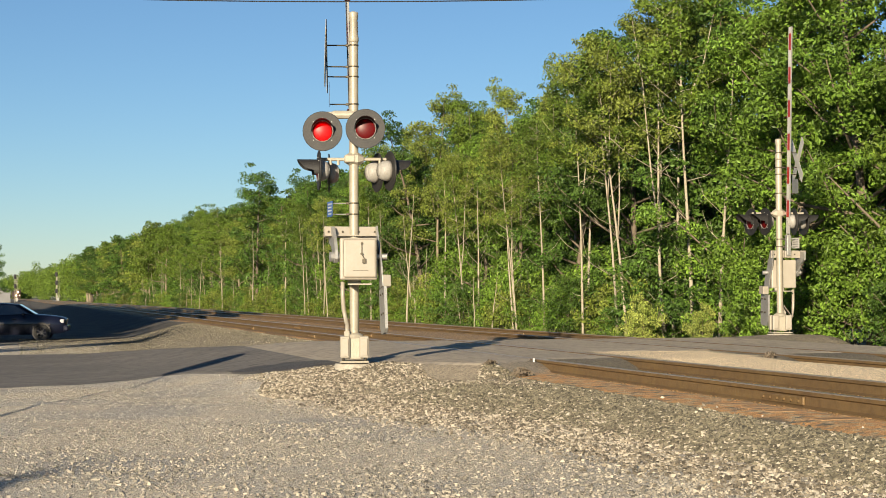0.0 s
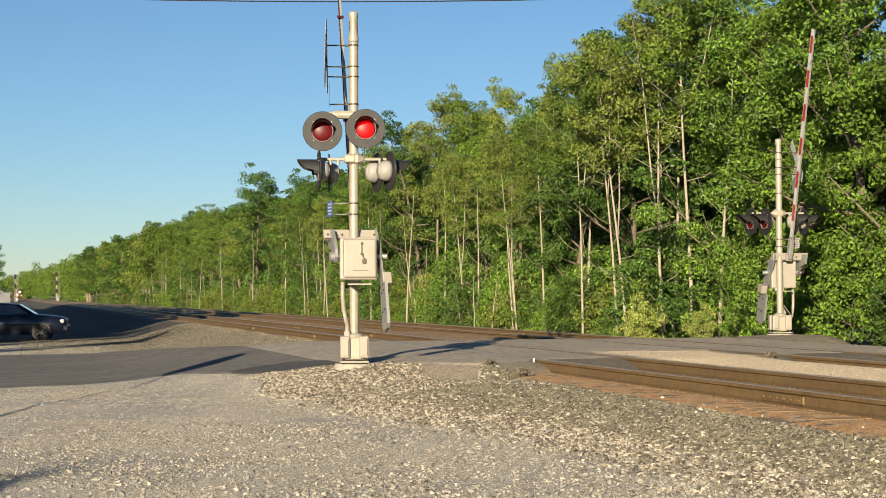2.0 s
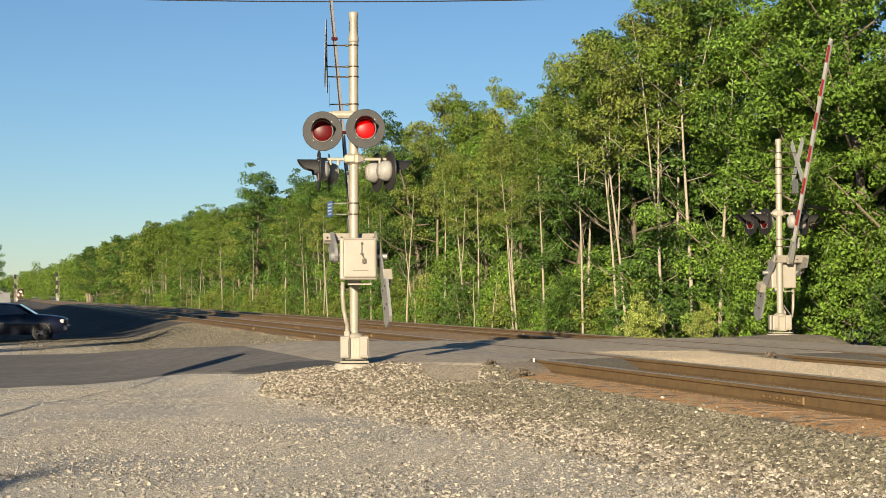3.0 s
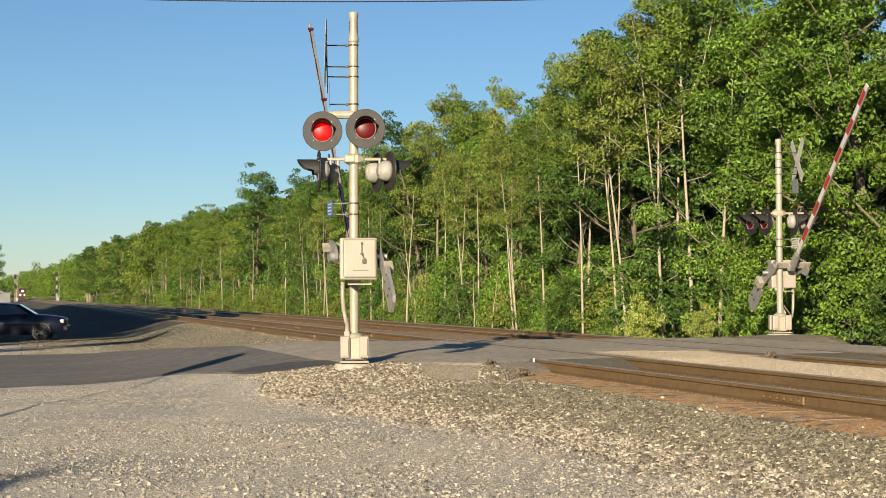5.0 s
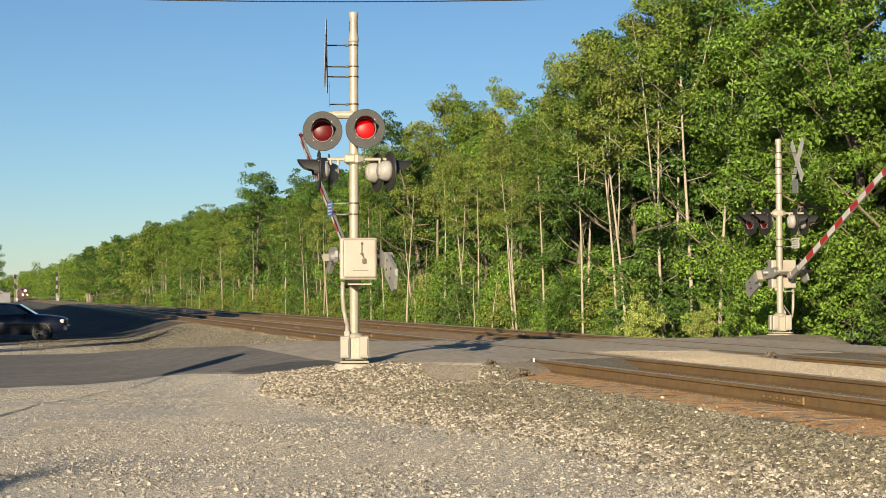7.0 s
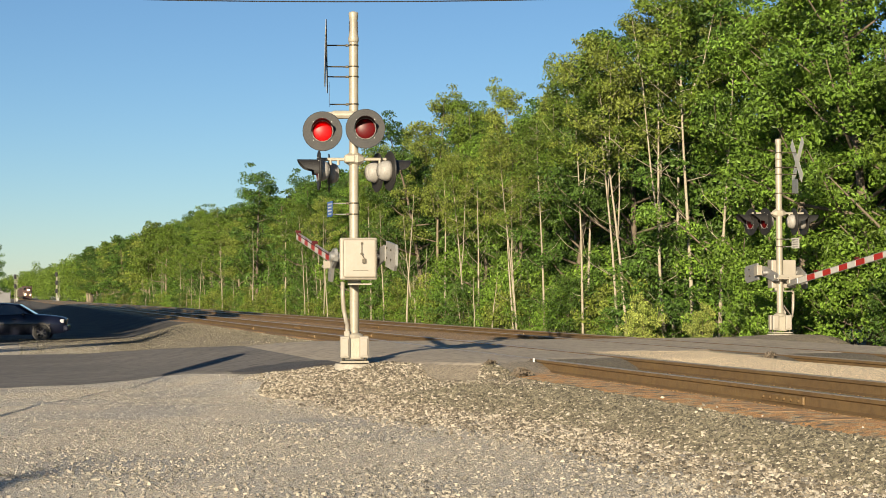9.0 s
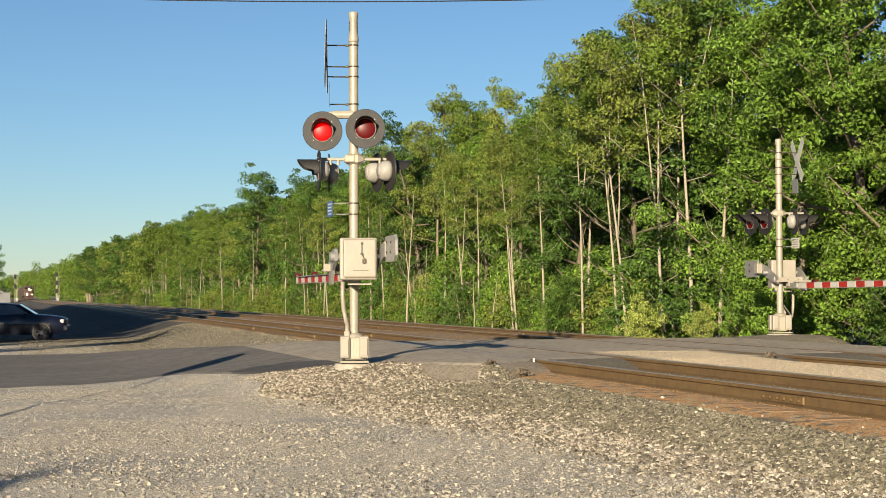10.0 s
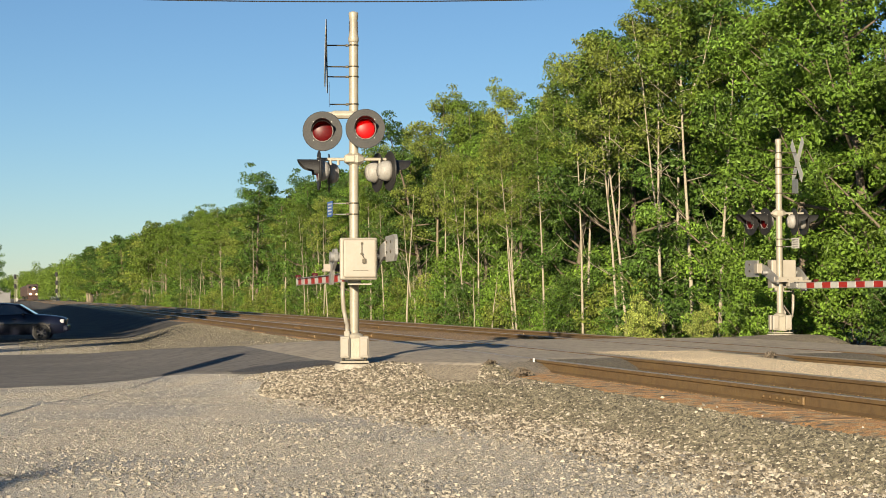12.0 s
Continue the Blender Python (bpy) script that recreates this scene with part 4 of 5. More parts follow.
# fill for the gaps; the leaf colour itself carries the shade
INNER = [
    tree_kind("tree", "understorey tree with the forest's shade painted into its leaves", 27, BARK_DARK, LEAF_SHADED, height=9.0, low=0.10, radius=3.0, count=5200, size=0.22, thick=0.12, limbs=20, clump=0.95),
    tree_kind("tree", "understorey tree with the forest's shade painted into its leaves", 28, BARK_DARK, LEAF_SHADED, height=10.0, low=0.08, radius=3.2, count=5200, size=0.22, thick=0.12, limbs=20, clump=0.95),
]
SHADE = tree_kind("tree", "unseen roadside tree added to shade the gravel lot", 36, BARK_DARK, LEAF_DEEP, height=11.0, low=0.10, radius=3.4, count=1100, size=0.75, thick=0.14, limbs=13, clump=1.2)
BLOSSOM = tree_kind("shrub", "shrub with pale cream blossom", 44, BARK_DARK, LEAF_PALE, height=2.0, low=0.05, radius=1.25, count=3600, size=0.095, thick=0.03, limbs=13, clump=0.36)

rng = random.Random(5)
# how high the forest's edge stands along the line
def crown_height(s):
    return float(np.interp(s, (20, 40, 47, 52, 60, 66, 75, 90, 110, 128, 190, 278, 400), (14.5, 13.5, 13.2, 12.6, 11.4, 11.1, 12.2, 12.3, 12.2, 11.6, 12.0, 12.5, 13.0)))


s = 23.0
while s < 112:
    k = FRONT[rng.choice((0, 1, 2, 3, 4))] if s > 42 else NEAR[rng.choice((0, 0, 1))]
    plant(k, rng.uniform(20.0, 22.5), s, crown_height(s) / 12.2 * rng.uniform(0.86, 1.04), rng.uniform(0, 360))
    s += rng.uniform(2.2, 3.4)
s = 18.0
while s < 125:
    plant(rng.choice(BACK), rng.uniform(24.0, 29.0), s, crown_height(s - 4) / 14.0 * rng.uniform(0.92, 1.06), rng.uniform(0, 360))
    s += rng.uniform(2.6, 3.8)
s = 20.0
while s < 120:
    plant(rng.choice(BACK), rng.uniform(30.0, 36.0), s, crown_height(s - 8) / 14.0 * rng.uniform(0.9, 1.03), rng.uniform(0, 360))
    s += rng.uniform(5.0, 7.5)
s = 112.0
while s < 430:
    w = float(np.interp(s, (112, 430), (1.0, 1.5)))
    kinds = FAR if s < 215 else REMOTE
    plant(rng.choice(kinds), rng.uniform(20.0, 22.5) + float(bend(s)), s, crown_height(s) / 11.3 * rng.uniform(0.82, 1.12), rng.uniform(0, 360), wide=w)
    plant(rng.choice(REMOTE), rng.uniform(25.0, 30.0) + float(bend(s)), s + 2, crown_height(s) / 10.8 * rng.uniform(0.88, 1.1), rng.uniform(0, 360), wide=w)
    s += rng.uniform(3.2, 4.4) * w
s = 24.0
while s < 150:
    plant(rng.choice(UNDER if s < 56 else SHRUBS), rng.uniform(18.4, 20.4), s, rng.uniform(0.5, 1.1) if s > 44 else rng.uniform(0.8, 1.35), rng.uniform(0, 360), "undergrowth")
    s += rng.uniform(1.3, 2.1) * (1 if s < 90 else 1.7)
for p, s, sc in ((17.2, 41.9, 0.8), (17.3, 43.0, 0.6), (17.2, 38.0, 0.68)):
    plant(BLOSSOM, p, s, sc, s * 40, "undergrowth", wide=0.72)

# tall stems that stand free of the leaves at the forest's foot
for k, p, s, high, tilt in ((0, 18.4, 50.0, 10.2, -2.2), (0, 18.4, 47.1, 10.8, -3.2), (1, 18.4, 46.3, 11.0, -1.6), (1, 18.6, 43.4, 12.0, -4.5), (2, 18.8, 42.3, 12.6, -1.0), (1, 18.5, 58.2, 8.8, -1.0),
                            (2, 18.6, 54.8, 9.0, -2.0), (2, 19.2, 44.6, 11.8, 2.0), (1, 18.8, 66.5, 8.8, 1.0), (2, 18.6, 84.0, 8.8, -1.5), (1, 18.6, 98.0, 8.8, 1.5), (0, 18.6, 104.5, 8.6, -1.0)):
    plant(TALL[k], p, s, high / 13.3, s * 37, tilt=tilt)
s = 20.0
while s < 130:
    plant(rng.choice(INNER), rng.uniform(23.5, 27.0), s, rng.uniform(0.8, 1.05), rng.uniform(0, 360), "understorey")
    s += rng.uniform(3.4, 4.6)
s = 30.0
while s < 120:
    plant(rng.choice(UNDER if s < 56 else SHRUBS[:2]), rng.uniform(21.5, 25.0), s, rng.uniform(1.2, 1.9), rng.uniform(0, 360), "undergrowth", wide=1.2)
    s += rng.uniform(2.4, 3.4)
s = 45.0
while s < 80:
    plant(rng.choice((SHRUBS[0], SHRUBS[0], SHRUBS[2])), rng.uniform(18.6, 19.6), s, rng.uniform(0.55, 0.95), rng.uniform(0, 360), "undergrowth")
    s += rng.uniform(2.2, 3.4)
s = 46.0
while s < 66:
    plant(rng.choice(SHRUBS), rng.uniform(19.6, 20.6), s, rng.uniform(0.8, 1.25), rng.uniform(0, 360), "undergrowth")
    s += rng.uniform(1.5, 2.2)
s = 108.0
while s < 260:
    plant(rng.choice(SHRUBS[:2]), rng.uniform(22.5, 25.0) + float(bend(s)), s, rng.uniform(1.4, 2.0), rng.uniform(0, 360), "undergrowth", wide=1.4)
    s += rng.uniform(3.4, 4.6)
s = 100.0
while s < 340:
    plant(rng.choice(SHRUBS), rng.uniform(18.2, 19.6) + float(bend(s)), s, rng.uniform(0.5, 1.0), rng.uniform(0, 360), "undergrowth", wide=1.3)
    s += rng.uniform(4.0, 7.0)

# the far end of the forest, one mass of leaf clumps
frng = np.random.default_rng(77)
fs_ = frng.uniform(430, 1300, 900)
fp = frng.uniform(20, 40, 900) - 23 * ease(600, 1200, fs_) + bend(fs_)
fx, fy = ground_xy(fp, fs_)
fz = frng.uniform(0, 1, 900) ** 0.7 * frng.uniform(11, 16, 900) * (1 - 0.25 * ease(700, 1300, fs_))
co, fc = leaves(frng, np.stack([fx, fy, fz], 1), np.full(900, 2.4), 90000, 0.8, 0.9)
tagged(part_mesh("far_forest", soup("far_forest", co, fc), LEAF_MID), "distant green forest along the railway", "forest", kind="stuff")

# slender bare trunks and saplings in front of the leaves
def sapling_mesh(seed, height, thick):
    r = np.random.default_rng(seed)
    bm = bmesh.new()
    bx, by = r.normal(size=2) * 0.075 * height
    ax = lambda t: Vector((bx * t * t + 0.05 * math.sin(6 * t + seed), by * t + 0.04 * math.sin(5 * t), height * t))
    ts = np.linspace(0, 1, 9)
    pipe(bm, [ax(t) for t in ts], [thick * (1 - 0.85 * t) for t in ts], 7)
    for _ in range(9):
        t = r.uniform(0.35, 0.95)
        a = r.uniform(0, 6.28)
        L = height * r.uniform(0.06, 0.16)
        pipe(bm, [ax(t), ax(t) + Vector((math.cos(a) * L * 0.5, math.sin(a) * L * 0.5, L * 0.5)), ax(t) + Vector((math.cos(a) * L * 0.7, math.sin(a) * L * 0.7, L * 1.1))], [thick * 0.3 * (1.1 - t), thick * 0.2 * (1.1 - t), 0.003], 5)
    me = bpy.data.meshes.new("trunk")
    bm.to_mesh(me)
    bm.free()
    me.shade_smooth()
    me.materials.append(BARK_PALE)
    return me


SAPLINGS = [sapling_mesh(51, 7.5, 0.06), sapling_mesh(52, 6.0, 0.055), sapling_mesh(53, 3.4, 0.045), sapling_mesh(54, 8.5, 0.068)]


def bare_trunk(kind, p, s, scale=1.0, turn=0.0):
    g = place(p, s, float(terrain(p, s)) - 0.05)
    t = part_mesh("bare_tree", SAPLINGS[kind], None, m=pose(g.x, g.y, g.z, 0, 0, turn) @ Matrix.Diagonal((scale, scale, scale, 1)))
    return tagged(t, "slender pale trunk with thin bare branches", "tree", "bare trunks")


for k, p, s, sc in ((1, 18.4, 58.0, 0.9), (1, 18.4, 57.6, 0.75), (2, 18.2, 60.0, 0.85), (2, 18.2, 62.7, 0.8), (2, 18.2, 72.7, 0.9), (3, 19.0, 45.0, 1.1), (0, 19.2, 41.2, 1.1), (3, 19.4, 52.5, 1.0), (0, 19.0, 64.5, 0.9), (3, 19.0, 70.0, 0.85), (0, 19.0, 76.5, 0.8)):
    bare_trunk(k, p, s, sc, s * 37)
for k in range(36):
    s = 68 + 180 * (k / 36) ** 1.3 + rng.uniform(-3, 3)
    bare_trunk(rng.choice((0, 0, 1, 1, 2, 3)), rng.uniform(17.8, 19.6) + float(bend(s)), s, rng.uniform(0.45, 0.95), rng.uniform(0, 360))

# unseen trees added on the other side, to shade the car and the bank
for p, s, sc in [(-13.0 - 3.5 * (k % 3) + rng.uniform(-1, 1), 44.5 + 1.5 * k, rng.uniform(0.95, 1.25)) for k in range(92)]:
    plant(SHADE, p, s, sc, rng.uniform(0, 360), "roadside trees", z=-0.75)
def plant_at(kind, x, y, *rest, **kw):
    plant(kind, x * math.cos(ALPHA) + y * math.sin(ALPHA), -x * math.sin(ALPHA) + y * math.cos(ALPHA), *rest, **kw)


# two narrow unseen trees, added for the shadow stripes beside the car
plant_at(SHADE, -22.0, 20.9, 0.95, 30, "roadside trees", z=-0.6, wide=0.42)
plant_at(SHADE, -22.6, 31.0, 0.85, 80, "roadside trees", z=-0.6, wide=0.25)
plant(REMOTE[1], -3.05, 215, 0.78, 40, "roadside trees", z=-0.8)
# a shrub out of view, for the leaf shadow on the drive
plant(SHRUBS[0], -4.1, 5.6, 0.75, 75, "undergrowth", wide=0.5)

# ---------------------------------------------------------------- grass and weeds
def grass(name, count, seed, region, label, height):
    r = np.random.default_rng(seed)
    p, s = region(r, count)
    x, y = ground_xy(p, s)
    z = terrain(p, s)
    a = r.uniform(0, 6.28, count)
    h = height * r.uniform(0.4, 1.2, count)
    w = 0.012 + 0.02 * r.uniform(0, 1, count)
    dx, dy = np.cos(a) * w, np.sin(a) * w
    lx, ly = r.normal(size=count) * 0.3 * h, r.normal(size=count) * 0.3 * h
    co = np.stack([np.stack([x - dx, y - dy, z - 0.02], 1), np.stack([x + dx, y + dy, z - 0.02], 1), np.stack([x + lx, y + ly, z + h], 1)], 1).reshape(-1, 3)
    i = np.arange(count)[:, None] * 3
    return tagged(part_mesh(name, soup(name, co, i + (0, 1, 2)), GRASS), label, "grass", kind="stuff")


grass("verge_grass", 26000, 61, lambda r, n: (17.0 + 2.0 * r.uniform(0, 1, n), 40 + 140 * r.uniform(0, 1, n) ** 1.4), "tall grass and weeds along the forest's foot", 0.6)

# ---------------------------------------------------------------- loose stones
def stones(name, count, seed, region, size, material, label, sink=0.25):
    """Angular crushed stones lying on the ground, each a battered block."""
    r = np.random.default_rng(seed)
    base = np.array([(a, b, c) for c in (-1, 1) for b in (-1, 1) for a in (-1, 1)], float) * 0.72
    tri = np.array([(0, 2, 3), (0, 3, 1), (4, 5, 7), (4, 7, 6), (0, 1, 5), (0, 5, 4), (2, 6, 7), (2, 7, 3), (0, 4, 6), (0, 6, 2), (1, 3, 7), (1, 7, 5)])
    p, s = region(r, count)
    count = len(p)
    x, y = ground_xy(p, s)
    sz = size * np.clip(r.lognormal(0, 0.42, count), 0.3, 2.1)
    shape = (base[None] * r.uniform(0.62, 1.25, (count, len(base)))[:, :, None] + r.normal(0, 0.16, (count, len(base), 3))) * np.stack([r.uniform(0.8, 1.4, count), r.uniform(0.7, 1.1, count), r.uniform(0.5, 0.95, count)], 1)[:, None]
    a, b = r.uniform(0, 6.28, count), r.normal(0, 0.45, count)
    ca, sa, cb, sb = np.cos(a)[:, None], np.sin(a)[:, None], np.cos(b)[:, None], np.sin(b)[:, None]
    X, Y, Z = shape[..., 0], shape[..., 1], shape[..., 2]
    X, Z = X * cb + Z * sb, -X * sb + Z * cb
    X, Y = X * ca - Y * sa, X * sa + Y * ca
    co = np.stack([X * sz[:, None] + x[:, None], Y * sz[:, None] + y[:, None], Z * sz[:, None] + (terrain(p, s) + sz * (0.5 - sink))[:, None]], -1).reshape(-1, 3)
    f = (tri[None] + (np.arange(count) * len(base))[:, None, None]).reshape(-1, 3)
    return tagged(part_mesh(name, soup(name, co, f), material), label, "gravel", kind="stuff")


def toe_line(s):
    return mix2(5.3, 4.2, ease(13, 21, s))


def ballast_region(r, n):
    s = 8 + 14 * r.uniform(0, 1, n)
    p = mix2(toe_line(s) + 0.45, 6.66, r.uniform(0, 1, n))
    k = (s < 21.35 + 0.2 * np.sin(p * 9)) | (p < 5.75)
    return p[k], s[k]


def toe_region(r, n):
    s = 8 + 17.5 * r.uniform(0, 1, n)
    return toe_line(s) + 0.25 + r.normal(0, 0.42, n), s


def mound_region(r, n):
    a, d = r.uniform(0, 6.28, n), 2.3 * r.uniform(0, 1, n) ** 0.6
    p, s = 5.0 + np.cos(a) * d * 0.7, 22.6 + np.sin(a) * d
    p = np.where(p > 6.6, 13.2 - p, p)
    e = edge(NEAR_EDGE, p) - 0.15
    s = np.where(s > e, 2 * e - s, s)
    k = (s < 21.35 + 0.2 * np.sin(p * 9)) | (p < 5.75)
    return p[k], s[k]


def patchy(r, p, s, scale, keep):
    """Draw the points together into loose drifts."""
    w = np.sin(p * scale + 1.3 * np.sin(s * scale * 0.7)) * np.cos(s * scale * 0.8 + 1.7 * np.sin(p * scale * 0.6))
    k = r.uniform(-1, 1, len(p)) < w + keep
    return p[k], s[k]


def drive_region(r, n):
    s = 9 + 20 * r.uniform(0, 1, n) ** 1.3
    p = -2 + 7.0 * r.uniform(0, 1, n)
    k = (p < toe_line(s) + 0.3) & (s < edge(NEAR_EDGE, p) - 0.25)
    return patchy(r, p[k], s[k], 0.9, 0.6)


def front_region(r, n):
    s = 9.0 + 8.5 * r.uniform(0, 1, n) ** 1.5
    return patchy(r, -1.0 + 6.6 * r.uniform(0, 1, n), s, 1.7, 0.15)


def bank_region(r, n):
    s = 34.5 + 32 * r.uniform(0, 1, n)
    p = 7.1 - 7.0 * r.uniform(0, 1, n) ** 1.5
    k = s > edge(FAR_EDGE, p) + 0.25
    return p[k], s[k]


stones("ballast_stones", 52000, 71, ballast_region, 0.0102, STONE_GREY, "grey angular ballast stones beside the rail", 0.15)
stones("pale_stones", 24000, 72, toe_region, 0.0108, STONE_PALE, "pale limestone rubble at the foot of the ballast", 0.15)
stones("mound_stones", 15000, 73, mound_region, 0.0125, STONE_PALE, "limestone rubble heaped round the signal's foot", 0.15)
stones("drive_stones", 48000, 74, drive_region, 0.0062, STONE_DRIVE, "small gravel scattered on the drive", 0.2)
stones("loose_stones", 24000, 75, front_region, 0.0088, STONE_DRIVE, "loose pale stones on the gravel drive", 0.15)
stones("large_stones", 500, 78, front_region, 0.0125, STONE_DRIVE, "larger pale stones lying on the gravel drive", 0.2)
stones("bank_stones", 36000, 76, bank_region, 0.0100, STONE_GREY, "mixed grey and pale stones on the railway bank", 0.15)

# ---------------------------------------------------------------- the parked car
def car_hull(bm, sections):
    rings = [[bm.verts.new(v) for v in ring] for ring in sections]
    n = len(rings[0])
    for a, b in zip(rings, rings[1:]):
        for k in range(n - 1):
            bm.faces.new((a[k], a[k + 1], b[k + 1], b[k]))
    for ring, flip in ((rings[0], True), (rings[-1], False)):
        bm.faces.new(ring[::-1] if flip else ring)
    bmesh.ops.recalc_face_normals(bm, faces=bm.faces)


def parked_car(m):
    """A sedan 4.7 m long, its nose towards +x; the origin is on the ground below its middle."""
    car = thing("car", m, "dark navy blue sedan parked in the shade", "car")
    # lower body: x, half width, top, bottom
    low = ((-2.33, 0.62, 0.80, 0.40), (-2.25, 0.78, 0.97, 0.28), (-1.9, 0.86, 1.00, 0.24), (-1.0, 0.89, 1.00, 0.22), (0.0, 0.90, 1.00, 0.22), (0.85, 0.89, 1.01, 0.22),
           (1.2, 0.88, 1.00, 0.23), (1.7, 0.86, 0.96, 0.24), (2.1, 0.80, 0.91, 0.26), (2.26, 0.74, 0.86, 0.30), (2.34, 0.66, 0.78, 0.36))
    bm = bmesh.new()
    car_hull(bm, [[(x, -w * 0.93, b), (x, -w, (t + b) * 0.5), (x, -w * 0.96, t - 0.06), (x, -w * 0.80, t), (x, 0, t + 0.02), (x, w * 0.80, t), (x, w * 0.96, t - 0.06), (x, w, (t + b) * 0.5), (x, w * 0.93, b)] for x, w, t, b in low])
    bmesh.ops.bevel(bm, geom=[e for e in bm.edges if e.calc_face_angle(0) > 0.5], offset=0.02, segments=2, affect="EDGES")
    body = part("body", bm, NAVY, car, smooth=True)
    roof = ((-1.75, 0.70, 0.97), (-1.25, 0.64, 1.36), (-0.75, 0.61, 1.44), (-0.1, 0.60, 1.45), (0.50, 0.61, 1.40), (1.12, 0.70, 0.99))
    bm = bmesh.new()
    car_hull(bm, [[(x, -w - 0.1 * (1.45 - t) / 0.5, 0.90), (x, -w, t - 0.05), (x, -w * 0.8, t), (x, 0, t + 0.015), (x, w * 0.8, t), (x, w, t - 0.05), (x, w + 0.1 * (1.45 - t) / 0.5, 0.90)] for x, w, t in roof])
    part("cabin", bm, NAVY, car, smooth=True)
    for side in (-1, 1):
        for pts in (((-1.45, 0.99), (-1.12, 1.32), (-0.62, 1.385), (-0.55, 0.98)), ((-0.48, 0.98), (-0.55, 1.39), (0.36, 1.36), (0.90, 1.03))):
            bm = bmesh.new()
            a = [bm.verts.new((x, side * (0.735 - 0.24 * (z - 0.98) + 0.0), z)) for x, z in pts]
            b = [bm.verts.new((x, side * (0.70 - 0.24 * (z - 0.98)), z)) for x, z in pts]
            bm.faces.new(a)
            bm.faces.new(b[::-1])
            for k in range(4):
                bm.faces.new((a[k], b[k], b[(k + 1) % 4], a[(k + 1) % 4]))
            bmesh.ops.recalc_face_normals(bm, faces=bm.faces)
            part("side_window", bm, CAR_GLASS, car)
        bm = block(bmesh.new(), 0.72, side * 0.93, 1.02, 0.10, 0.16, 0.11, 0.03)
        part("mirror", bm, NAVY, car)
        bm = block(bmesh.new(), -0.05, side * 0.893, 0.62, 3.6, 0.03, 0.05, 0.01)
        part("side_moulding", bm, BLACK, car)
        for x in (-0.42, 0.62):
            part("door_handle", block(bmesh.new(), x - 0.25, side * 0.885, 0.83, 0.16, 0.03, 0.03, 0.01), BLACK, car)
        bm = block(bmesh.new(), 2.15, side * 0.64, 0.74, 0.22, 0.28, 0.16, 0.04)
        part("headlight", bm, LAMP_CLEAR, car, "clear headlamp")
        bm = block(bmesh.new(), -2.26, side * 0.62, 0.78, 0.12, 0.26, 0.16, 0.03)
        part("tail_light", bm, RED, car)
    bm = bmesh.new()
    v = [bm.verts.new(q) for q in ((0.51, -0.58, 1.395), (0.51, 0.58, 1.395), (1.14, 0.66, 1.005), (1.14, -0.66, 1.005))]
    w = [bm.verts.new((q.co.x + 0.02, q.co.y, q.co.z + 0.015)) for q in v]
    bm.faces.new(v)
    bm.faces.new(w[::-1])
    for k in range(4):
        bm.faces.new((v[k], w[k], w[(k + 1) % 4], v[(k + 1) % 4]))
    bmesh.ops.recalc_face_normals(bm, faces=bm.faces)
    part("windscreen", bm, CAR_GLASS, car)
    bm = block(bmesh.new(), 2.32, 0, 0.46, 0.20, 1.56, 0.24, 0.06)
    part("bumper", bm, NAVY, car)
    bm = block(bmesh.new(), 2.33, 0, 0.72, 0.06, 0.72, 0.24, 0.02)
    part("grille", bm, CHROME, car, "chrome grille")
    part("bumper", block(bmesh.new(), -2.30, 0, 0.45, 0.16, 1.6, 0.18, 0.05), NAVY, car)
    turn = Matrix.Rotation(radians(90), 4, "X")
    for x in (-1.48, 1.40):
        for side in (-1, 1):
            mm = pose(x, side * 0.80, 0.31, 90, 0, 0)
            bm = lathe(bmesh.new(), ((0.19, -0.10), (0.29, -0.10), (0.315, -0.07), (0.315, 0.07), (0.29, 0.10), (0.19, 0.10)), 28, ring=True)
            wheel = part("wheel", bm, TYRE, car, m=mm, smooth=False)
            bm = lathe(bmesh.new(), ((0.195, -0.085), (0.18, -0.06), (0.195, 0.06), (0.19, 0.085)), 24, ring=True)
            for k in range(7):
                block(bm, 0.105, 0, 0, 0.17, 0.045, 0.15, 0.008, Matrix.Rotation(2 * math.pi * k / 7, 4, "Z"), 1)
            rod(bm, (0, 0, -0.08), (0, 0, 0.08), 0.055, seg=12)
            part("rim", bm, ALLOY, wheel)
            bm = lathe(bmesh.new(), ((0.30, -0.02), (0.365, -0.02), (0.365, 0.03), (0.30, 0.03)), 24, pose(x, side * 0.885, 0.33, 90, 0, 0), True)
            part("wheel_arch", bm, BLACK, car)
    part("aerial", rod(bmesh.new(), (0.95, 0.6, 0.95), (0.75, 0.62, 1.75), 0.006, 0.003, 6), BLACK, car)
    return car


